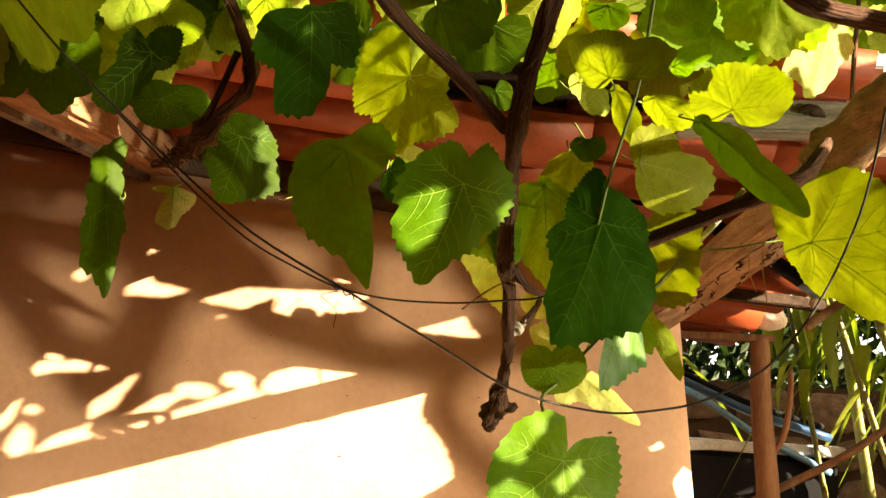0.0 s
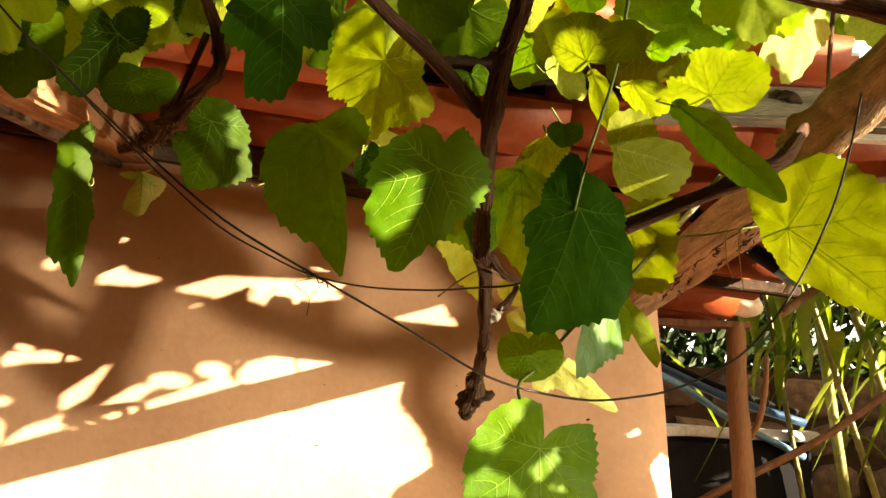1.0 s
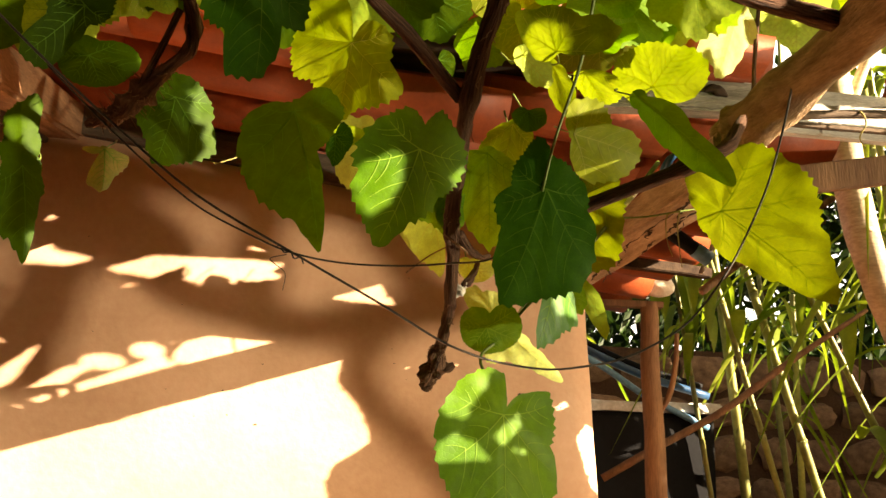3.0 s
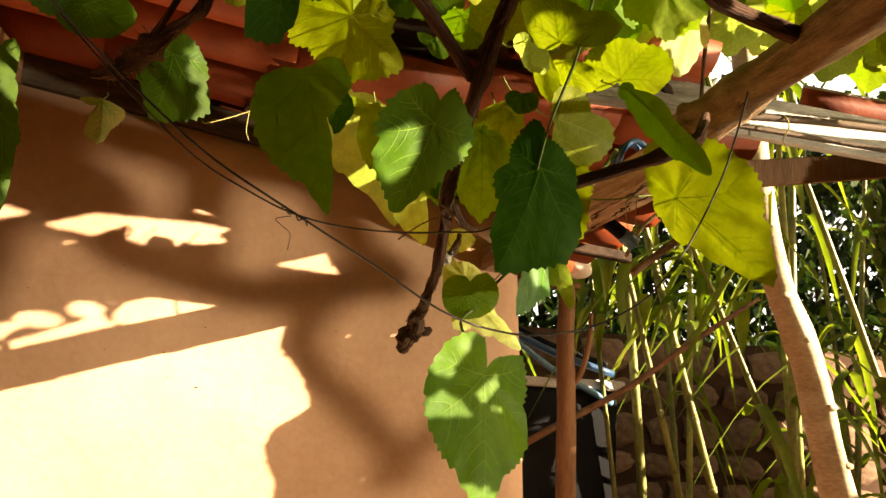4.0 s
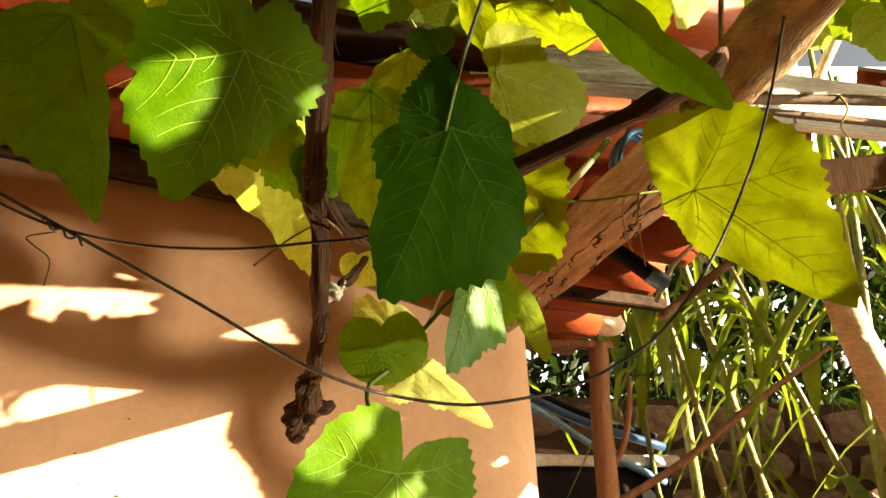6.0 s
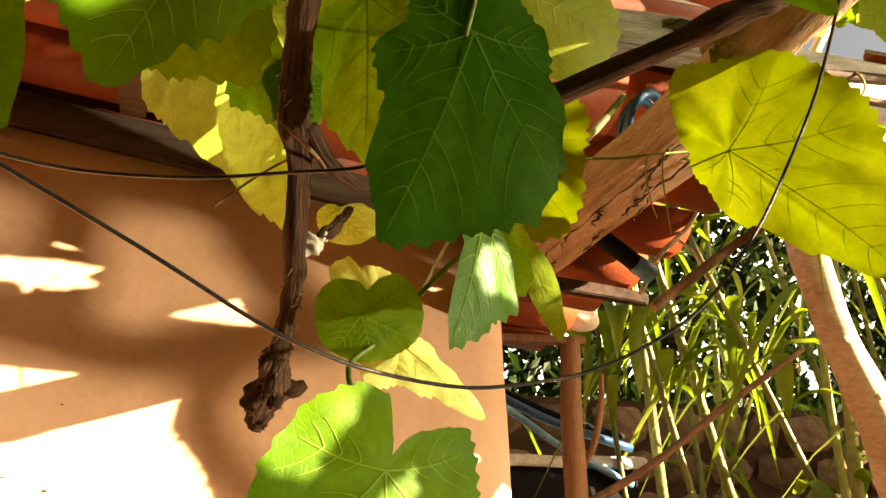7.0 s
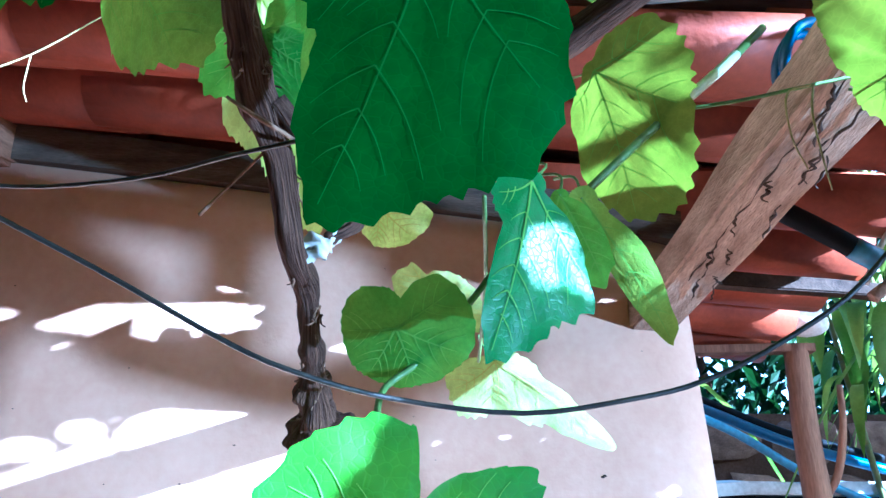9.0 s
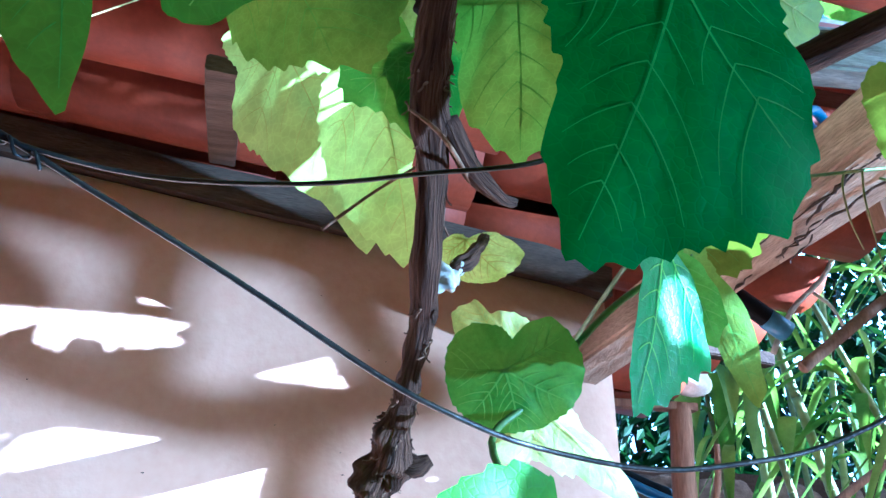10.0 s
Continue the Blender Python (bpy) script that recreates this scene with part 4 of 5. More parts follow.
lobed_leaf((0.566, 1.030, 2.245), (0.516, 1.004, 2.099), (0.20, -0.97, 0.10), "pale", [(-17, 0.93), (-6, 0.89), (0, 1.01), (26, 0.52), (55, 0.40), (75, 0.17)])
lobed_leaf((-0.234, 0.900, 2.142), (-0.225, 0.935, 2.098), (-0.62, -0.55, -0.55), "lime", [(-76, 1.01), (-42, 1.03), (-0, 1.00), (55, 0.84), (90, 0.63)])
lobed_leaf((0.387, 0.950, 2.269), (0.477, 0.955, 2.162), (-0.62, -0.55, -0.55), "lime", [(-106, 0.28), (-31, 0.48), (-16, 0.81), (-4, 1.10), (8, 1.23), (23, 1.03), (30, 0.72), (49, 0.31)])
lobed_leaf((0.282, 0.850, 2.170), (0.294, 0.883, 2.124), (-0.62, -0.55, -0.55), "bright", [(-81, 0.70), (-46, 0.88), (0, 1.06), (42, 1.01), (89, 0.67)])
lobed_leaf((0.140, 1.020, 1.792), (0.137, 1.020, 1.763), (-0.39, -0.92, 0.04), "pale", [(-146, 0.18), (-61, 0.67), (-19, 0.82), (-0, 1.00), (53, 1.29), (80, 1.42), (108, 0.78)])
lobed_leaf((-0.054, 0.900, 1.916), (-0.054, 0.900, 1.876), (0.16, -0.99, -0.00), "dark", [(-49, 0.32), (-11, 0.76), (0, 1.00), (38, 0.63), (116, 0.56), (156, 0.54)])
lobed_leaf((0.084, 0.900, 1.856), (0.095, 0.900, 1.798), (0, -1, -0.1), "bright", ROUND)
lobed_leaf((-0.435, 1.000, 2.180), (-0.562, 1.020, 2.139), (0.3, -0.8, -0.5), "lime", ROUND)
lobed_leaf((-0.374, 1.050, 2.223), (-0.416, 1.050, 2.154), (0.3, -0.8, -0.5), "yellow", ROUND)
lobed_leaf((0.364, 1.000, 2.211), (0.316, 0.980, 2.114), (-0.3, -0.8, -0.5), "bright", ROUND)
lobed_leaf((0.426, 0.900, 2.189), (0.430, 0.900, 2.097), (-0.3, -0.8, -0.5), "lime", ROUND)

# scattered leaves of the upper canopy
rng = random.Random(11)


def loose_leaf(c, tone, size, facing):
    c, n = Vector(c), Vector(facing).normalized()
    down = Vector((rng.uniform(-0.7, 0.7), rng.uniform(-0.3, 0.3), -1))
    y = (down - n * down.dot(n)).normalized()
    lobed_leaf(c, c + y * size, n, tone, ROUND, rng.uniform(0.05, 0.3), rng.uniform(0.1, 0.4), detail=0)


SLOPE_X, SLOPE_Z = -SUN_WAY.x / SUN_WAY.y, -SUN_WAY.z / SUN_WAY.y
LIT = []


def cast(p):
    """Where the light past p falls on the wall: x and z."""
    x = (p[0] - SLOPE_X * (wall_y(0) - p[1])) / (1 + SLOPE_X * 0.08)
    return x, p[2] - SLOPE_Z * (p[0] - x) / SLOPE_X


for i in range(150):
    x, y = rng.uniform(0.12, 1.3), rng.uniform(1.02, 1.7)
    z = 1.62 + y * math.tan(radians(rng.uniform(27.0, 34.0) if x < 0.42 else rng.uniform(30.5, 38.0)))
    x *= 0.55 + 0.45 * y
    wx, wz = cast((x, y, z - 0.03))
    if -1.0 < wx < 0.14 and (1.82 < wz < 1.96 or 1.50 < wz < 1.79):
        continue
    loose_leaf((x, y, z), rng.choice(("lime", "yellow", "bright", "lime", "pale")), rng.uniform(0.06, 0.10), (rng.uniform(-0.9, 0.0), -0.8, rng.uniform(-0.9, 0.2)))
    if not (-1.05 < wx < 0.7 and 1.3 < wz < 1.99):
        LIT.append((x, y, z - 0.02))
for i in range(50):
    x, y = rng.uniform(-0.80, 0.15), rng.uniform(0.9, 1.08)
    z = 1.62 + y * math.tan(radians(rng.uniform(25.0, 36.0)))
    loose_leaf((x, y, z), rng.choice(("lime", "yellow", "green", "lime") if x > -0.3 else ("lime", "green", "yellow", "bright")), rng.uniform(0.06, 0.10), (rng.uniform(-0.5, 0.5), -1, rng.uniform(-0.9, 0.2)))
    if cast((x, y, z - 0.03))[0] < -1.1 and z > 2.08:
        LIT.append((x, y, z - 0.03))

# unseen leaf screen added to block the sun, with gaps cut for its patches
HOLES, SPOTS = [], []


def hole(*corners):
    """A gap in the leaf screen, by the corners of the light that it lets on to the wall (x, z)."""
    HOLES.append(np.array(corners, float))


def spot(x, z, rx, rz):
    """A round gap, by the light that it lets on to the wall."""
    SPOTS.append((x, z, rx, rz))


# the broad light low on the wall, under the shadow of the timber
hole((-1.0, 1.42), (-0.882, 1.458), (-0.016, 1.712), (-0.026, 1.646), (0.032, 1.58), (0.07, 1.512), (0.037, 1.486), (-0.028, 1.446), (-0.038, 1.394), (-0.008, 1.327), (0.0, 0.6), (-1.0, 0.6))
# long patches
hole((-0.578, 1.874), (-0.472, 1.914), (-0.248, 1.922), (-0.172, 1.917), (-0.202, 1.899), (-0.169, 1.885), (-0.243, 1.873), (-0.337, 1.855), (-0.401, 1.861), (-0.396, 1.901), (-0.473, 1.864))
hole((-0.411, 1.684), (-0.388, 1.712), (-0.305, 1.746), (-0.165, 1.734), (-0.28, 1.697), (-0.37, 1.668), (-0.403, 1.668))
hole((-0.76, 1.544), (-0.573, 1.622), (-0.431, 1.684), (-0.406, 1.662), (-0.571, 1.605))
hole((-0.716, 1.587), (-0.629, 1.649), (-0.583, 1.65), (-0.656, 1.593))
hole((-0.799, 1.603), (-0.774, 1.63), (-0.693, 1.692), (-0.733, 1.616), (-0.785, 1.582))
hole((-0.897, 1.502), (-0.854, 1.542), (-0.783, 1.569), (-0.769, 1.545))
hole((-0.967, 1.479), (-0.962, 1.516), (-0.939, 1.562), (-0.906, 1.551), (-0.903, 1.505))
hole((-0.958, 1.665), (-0.91, 1.712), (-0.869, 1.774), (-0.751, 1.766), (-0.864, 1.746), (-0.873, 1.688))
hole((-0.873, 1.688), (-0.87, 1.708), (-0.801, 1.72), (-0.632, 1.762), (-0.614, 1.756), (-0.679, 1.722), (-0.791, 1.694))
hole((-0.753, 1.878), (-0.755, 1.92), (-0.705, 1.94), (-0.694, 1.911), (-0.609, 1.896), (-0.662, 1.878))
hole((-0.056, 1.842), (0.008, 1.863), (0.064, 1.884), (0.103, 1.835), (0.049, 1.835), (-0.008, 1.837))
hole((0.600, 1.53), (0.658, 1.575), (0.72, 1.56), (0.72, 1.40), (0.66, 1.42))
# the light on the verge tiles and the pale board
hole((-0.32, 1.765), (-0.32, 1.80), (0.40, 1.785), (0.40, 1.745))
hole((-0.26, 1.95), (-0.26, 1.985), (0.25, 1.965), (0.25, 1.93))
# the light on three leaves beside the trunk
hole((-1.991, 1.105), (-1.97, 1.128), (-1.922, 1.151), (-1.911, 1.14), (-1.913, 1.112), (-1.929, 1.094), (-1.947, 1.081), (-1.973, 1.087))
hole((-1.833, 1.134), (-1.831, 1.148), (-1.816, 1.158), (-1.794, 1.17), (-1.799, 1.154), (-1.815, 1.14))
hole((-1.594, 0.978), (-1.574, 1.016), (-1.542, 1.044), (-1.472, 1.060), (-1.496, 1.026), (-1.528, 1.000), (-1.550, 0.976))
hole((-1.504, 0.959), (-1.48, 0.975), (-1.44, 0.995), (-1.439, 0.983), (-1.49, 0.949))
hole((-1.615, 0.918), (-1.604, 0.939), (-1.567, 0.957), (-1.536, 0.949), (-1.516, 0.931))
hole((-1.421, 1.138), (-1.406, 1.151), (-1.364, 1.166), (-1.353, 1.149), (-1.336, 1.13), (-1.378, 1.126), (-1.402, 1.117), (-1.419, 1.122))
# rounder gaps
spot(-0.559, 1.662, 0.043, 0.017)
spot(-0.467, 1.692, 0.035, 0.017)
spot(-0.861, 1.917, 0.016, 0.014)
spot(-0.964, 1.942, 0.013, 0.007)
spot(-0.917, 1.595, 0.016, 0.009)
# gaps over the lit parts of leaves, tiles and timbers: centre and radius
for place, rx, rz in (((0.246, 1.132, 1.68), 0.085, 0.045), ((0.3, 0.985, 1.735), 0.03, 0.02), ((0.54, 0.96, 1.86), 0.14, 0.075), ((0.59, 0.93, 1.80), 0.09, 0.05), ((0.42, 1.08, 1.95), 0.05, 0.03), ((1.09, 2.55, 2.05), 0.09, 0.05), ((0.02, 1.10, 1.90), 0.04, 0.06), ((0.15, 1.07, 1.738), 0.022, 0.012), ((0.30, 0.90, 1.93), 0.04, 0.035), ((0.39, 1.0, 2.06), 0.06, 0.03), ((0.18, 0.74, 1.99), 0.03, 0.02), ((0.2, 0.81, 1.98), 0.03, 0.025), ((0.50, 1.0, 2.2), 0.05, 0.05), ((0.44, 0.97, 2.22), 0.05, 0.04), ((0.50, 1.40, 2.330), 0.09, 0.025), ((0.66, 1.40, 2.330), 0.09, 0.025), ((0.79, 1.40, 2.330), 0.05, 0.025), ((1.25, 1.40, 2.32), 0.10, 0.02), ((1.42, 1.40, 2.32), 0.10, 0.02), ((1.15, 1.28, 2.165), 0.12, 0.022), ((1.35, 1.28, 2.165), 0.12, 0.022), ((0.548, 1.015, 2.175), 0.05, 0.075), ((-0.04, 0.95, 2.02), 0.04, 0.04), ((0.15, 0.89, 1.9), 0.02, 0.03)):
    spot(*cast(place), rx, rz)
for place in LIT:
    spot(*cast(place), 0.032, 0.018)


def leaf_cloud(spots):
    """Small six-cornered leaves at (place, radius, facing)."""
    verts, faces = [], []
    for p, r, n, a0 in spots:
        u = n.orthogonal().normalized()
        v = n.cross(u)
        b = len(verts)
        for k, q in enumerate((1.0, 0.8, 0.95, 0.6, 0.95, 0.8)):
            a = a0 + k * math.pi / 3
            verts.append(p + (u * math.cos(a) + v * math.sin(a)) * r * q + n * (0.15 * r * (k % 2)))
        faces += [(b, b + 1, b + 2, b + 3), (b, b + 3, b + 4, b + 5)]
    return verts, faces


def room(x, z):
    """How far each place on the wall lies from the nearest lit patch; below zero inside one."""
    best = np.full(len(x), 9.0)
    for corners in HOLES:
        inside = np.zeros(len(x), bool)
        near = np.full(len(x), 9.0)
        for (ax, az), (bx, bz) in zip(corners, np.roll(corners, -1, 0)):
            dx, dz = bx - ax, bz - az
            s = np.clip(((x - ax) * dx + (z - az) * dz) / (dx * dx + dz * dz), 0, 1)
            near = np.minimum(near, np.hypot(x - ax - s * dx, z - az - s * dz))
            if az != bz:
                inside ^= ((az > z) != (bz > z)) & (x < (bx - ax) * (z - az) / (bz - az) + ax)
        best = np.minimum(best, np.where(inside, -near, near))
    for cx, cz, rx, rz in SPOTS:
        q = np.hypot((x - cx) / rx, (z - cz) / rz)
        best = np.minimum(best, (q - 1) * min(rx, rz))
    return best


def make_leaf_screen():
    crng = np.random.RandomState(5)
    spots = []
    n = 450000
    x, z, px = crng.uniform(-2.5, 0.85, n), crng.uniform(0.85, 2.15, n), crng.uniform(0, 0.08, n)
    px += 1.5
    away = room(x, z)
    rad = np.clip(away * 0.8, 0.0045, 0.030)
    keep = ((x < -0.02) | (z > 1.25)) & (away > 0.003) & (crng.uniform(0, 1, n) < (0.0045 / rad) ** 2)
    tilt, turn = crng.uniform(-0.6, 0.6, (n, 3)), crng.uniform(0, 6.28, n)
    for i in np.nonzero(keep)[0]:
        if -1.74 < x[i] < -1.05 and 1.31 < z[i] < 1.95 and noise.noise(Vector((x[i] * 6, z[i] * 6, 9.0))) > -0.3:
            continue
        d = (px[i] - x[i]) / SLOPE_X
        spots.append((Vector((px[i], wall_y(x[i]) - d, z[i] + SLOPE_Z * d)), rad[i], (SUN_WAY + Vector(tilt[i])).normalized(), turn[i]))
    # overhead leaves added out of view to cut the sky light
    for i in range(26000):
        p = Vector((crng.uniform(-4.4, 1.7), crng.uniform(-4.2, 1.9), crng.uniform(2.95, 3.25)))
        if noise.noise(p * 3) > 0.5:
            continue
        spots.append((p, crng.uniform(0.05, 0.09), (Vector((0, 0, 1)) + Vector(crng.uniform(-0.6, 0.6, 3))).normalized(), crng.uniform(0, 6.28)))
    # leaves added out of view at right to shade the background
    for i in range(15000):
        p = Vector((crng.uniform(4.6, 5.4), crng.uniform(0.2, 3.6), crng.uniform(0.2, 4.0)))
        across = p.y + 0.5 * (p.x - 5)
        top = 2.3 if across < 0.52 else 3.4 if across < 1.0 else 2.65 if across < 2.2 else 3.6
        gap = noise.noise(p * 2.2) > (0.14 if across < 1.0 else -0.02) if across < 2.2 else noise.noise(p * 5.5) > 0.16
        if gap or p.z > top + 0.4 * noise.noise(p * 1.2):
            continue
        spots.append((p, crng.uniform(0.05, 0.09), (SUN_WAY + Vector(crng.uniform(-0.6, 0.6, 3))).normalized(), crng.uniform(0, 6.28)))
    # an unseen spray added to keep the lower shoot in the shade
    for k in range(40):
        q = k / 39
        x, z = cast((0.262 + 0.09 * q, 0.985 + 0.045 * q, 1.772 + 0.10 * q))
        d = (1.53 + 0.01 * (k % 3) - x) / SLOPE_X
        spots.append((Vector((1.53 + 0.01 * (k % 3), wall_y(x) - d, z + SLOPE_Z * d)), 0.011, SUN_WAY, k * 1.3))
    verts, faces = leaf_cloud(spots)
    tagged(mesh_object("canopy", verts, faces, SCREENLEAF), "unseen leaf screens added to block sun and sky", "foliage", kind="stuff")


def make_shadow_canes():
    """Unseen canes added between the fill lamp and the wall for their soft shadows."""
    canes = thing("shadow_canes", "unseen brown canes added to cast soft shadows on the wall", "vine")
    lamp = Vector((4.07, FILL_Y, FILL_Z))
    for k, (run, w) in enumerate((
            (((-1.10, 1.98), (-0.95, 1.81), (-0.84, 1.71), (-0.73, 1.62)), 0.045),
            (((-0.58, 2.10), (-0.64, 1.96), (-0.71, 1.77), (-0.735, 1.59)), 0.052),
            (((-0.72, 2.05), (-0.58, 2.00), (-0.49, 1.96), (-0.45, 1.89)), 0.055),
            (((-0.50, 1.90), (-0.39, 1.83), (-0.29, 1.80), (-0.12, 1.77), (0.08, 1.81), (0.24, 1.84)), 0.046),
            (((-0.256, 2.13), (-0.238, 1.93), (-0.224, 1.80)), 0.040),
            (((0.04, 2.14), (0.094, 1.99), (0.17, 1.89), (0.25, 1.83)), 0.048),
            (((-1.1, 2.16), (-0.75, 2.135), (-0.28, 2.09), (0.19, 2.06), (0.62, 2.02)), 0.058),
            (((0.13, 1.81), (0.05, 1.74), (0.02, 1.67), (0.07, 1.58), (0.19, 1.486), (0.32, 1.34)), 0.036),
            (((0.43, 1.49), (0.34, 1.41), (0.24, 1.32)), 0.026),
            (((-1.2, 2.06), (-1.0, 2.02), (-0.86, 2.0), (-0.70, 2.06)), 0.055))):
        s = 0.46 + 0.008 * k
        pts = [(*(Vector((x, wall_y(x), z)).lerp(lamp, s)), w * (1 - s)) for x, z in run]
        tube("cane", pts, BARK, canes, sides=9, n=6, rough=0.35, knots=0.2, seed=90 + k)

    # unseen stake added to keep the lamp off one leaf
    tube("stake", [(2.05, -0.124, -0.05, 0.020), (2.05, -0.124, 0.9, 0.0195), (2.052, -0.125, 1.6, 0.018), (2.05, -0.124, 2.0, 0.016)], POSTWOOD, canes, "slim unseen stake added to shade one leaf", sides=12, n=6, rough=0.15, seed=97)


make_shadow_canes()
make_leaf_screen()

# ---- log, wires, fixings ----
wires = thing("trellis_wire", "thin dark sagging trellis wire with a twisted joint", "wire", "trellis wires")
tube("strand", [(-0.513, 0.80, 2.084, 0.0015), (-0.443, 0.82, 2.012, 0.0015), (-0.375, 0.84, 1.951, 0.0015), (-0.299, 0.86, 1.889, 0.0015), (-0.206, 0.87, 1.819, 0.0015), (-0.096, 0.882, 1.762, 0.0015), (0.007, 0.893, 1.711, 0.0015), (0.079, 0.903, 1.673, 0.0015), (0.117, 0.91, 1.658, 0.0015), (0.164, 0.93, 1.648, 0.0015), (0.232, 0.94, 1.642, 0.0015), (0.291, 0.94, 1.65, 0.0015), (0.33, 0.94, 1.66, 0.0015), (0.371, 0.93, 1.68, 0.0015), (0.415, 0.92, 1.712, 0.0015), (0.46, 0.91, 1.772, 0.0015), (0.488, 0.90, 1.828, 0.0015), (0.509, 0.88, 1.892, 0.0015), (0.522, 0.86, 1.962, 0.0015), (0.528, 0.84, 2.025, 0.0015)], WIRE, wires, sides=6, n=4)
tube("strand", [(-0.378, 0.845, 1.951, 0.0012), (-0.295, 0.87, 1.877, 0.0012), (-0.217, 0.885, 1.816, 0.0012), (-0.152, 0.885, 1.783, 0.0012), (-0.099, 0.882, 1.762, 0.0012), (-0.038, 0.885, 1.753, 0.0012), (0.035, 0.87, 1.751, 0.0012), (0.09, 0.85, 1.754, 0.0012), (0.125, 0.84, 1.757, 0.0012), (0.15, 0.845, 1.768, 0.0012)], WIRE, wires, sides=6, n=4)
tube("twist", [(-0.112 + 0.004 * i, 0.882 + 0.0035 * math.cos(i * 2.1), 1.768 - 0.0021 * i + 0.0035 * math.sin(i * 2.1), 0.001) for i in range(9)], WIRE, wires, "twisted wire joint", sides=5, n=4)
tube("twist", [(-0.10, 0.88, 1.758, 0.0006), (-0.118, 0.877, 1.752, 0.0006), (-0.112, 0.876, 1.745, 0.0006), (-0.10, 0.876, 1.735, 0.0005), (-0.101, 0.876, 1.715, 0.0005)], WIRE, wires, "", sides=5, n=5)
cord = thing("hanging_cord", "thin brown cord hanging before the roof tiles", "cord")
tube("cord", [(0.645, 1.08, 2.36, 0.004), (0.64, 1.09, 2.289, 0.004), (0.625, 1.09, 2.18, 0.004), (0.618, 1.09, 2.09, 0.004)], BARK, cord, sides=7, n=5, rough=0.3)

# ---- beyond the wall end ----
post = thing("porch_post", "slender reddish-brown round timber post under the eave", "post")
tube("shaft", [(1.112, 2.60, -0.05, 0.042), (1.102, 2.60, 0.8, 0.040), (1.088, 2.60, 1.45, 0.036), (1.076, 2.60, 1.75, 0.033), (1.078, 2.60, 1.99, 0.031)], POSTWOOD, post, sides=14, n=10, rough=0.15, seed=50)
tube("fork", [(1.09, 2.6, 1.58, 0.011), (1.135, 2.58, 1.66, 0.011), (1.16, 2.57, 1.78, 0.010), (1.165, 2.57, 1.88, 0.008)], POSTWOOD, post, sides=8, n=6, rough=0.2, seed=52)
stone = thing("pale_stone", "small sunlit white stone wedged on the post", "stone")
bm = bmesh.new()
bmesh.ops.create_icosphere(bm, subdivisions=3, radius=1)
for v in bm.verts:
    v.co *= 1 + 0.25 * noise.noise(v.co * 1.5)
    v.co = Vector((1.09 + v.co.x * 0.066, 2.55 + v.co.y * 0.045, 2.045 + v.co.z * 0.042))
part("stone", bm, WHITESTONE, stone, "", True)

trunk2 = thing("tree", "leaning pale smooth-barked slender tree", "tree")
tube("trunk", [(2.25, 2.15, -0.05, 0.085), (2.08, 2.1, 0.6, 0.075), (1.80, 2.06, 1.31, 0.056), (1.70, 2.06, 1.70, 0.050), (1.575, 2.06, 2.0, 0.047), (1.515, 2.06, 2.28, 0.045), (1.47, 2.06, 2.7, 0.042), (1.45, 2.1, 3.3, 0.035)], PALEBARK, trunk2, sides=18, n=8, rough=0.18, knots=0.1, seed=60)

for k, (x, y, z, r) in enumerate(((1.735, 2.005, 1.58, 0.020), (1.655, 2.01, 1.79, 0.016), (1.575, 2.012, 1.93, 0.018), (1.525, 2.015, 2.16, 0.015), (1.79, 2.005, 1.40, 0.019))):
    bm = bmesh.new()
    bmesh.ops.create_icosphere(bm, subdivisions=2, radius=1)
    for v in bm.verts:
        v.co *= 1 + 0.3 * noise.noise(v.co * 1.7 + Vector((k, 0, 0)))
        v.co = Vector((x + v.co.x * r, y + v.co.y * r * 0.6, z + v.co.z * r * 0.6))
    part("knot", bm, PALEBARK, trunk2, "rough branch scar", True)
tube("limb", [(1.50, 2.07, 2.5, 0.02), (1.60, 2.05, 2.75, 0.017), (1.75, 2.0, 3.05, 0.012), (1.8, 1.98, 3.3, 0.006)], PALEBARK, trunk2, sides=10, n=6, rough=0.2, seed=63)


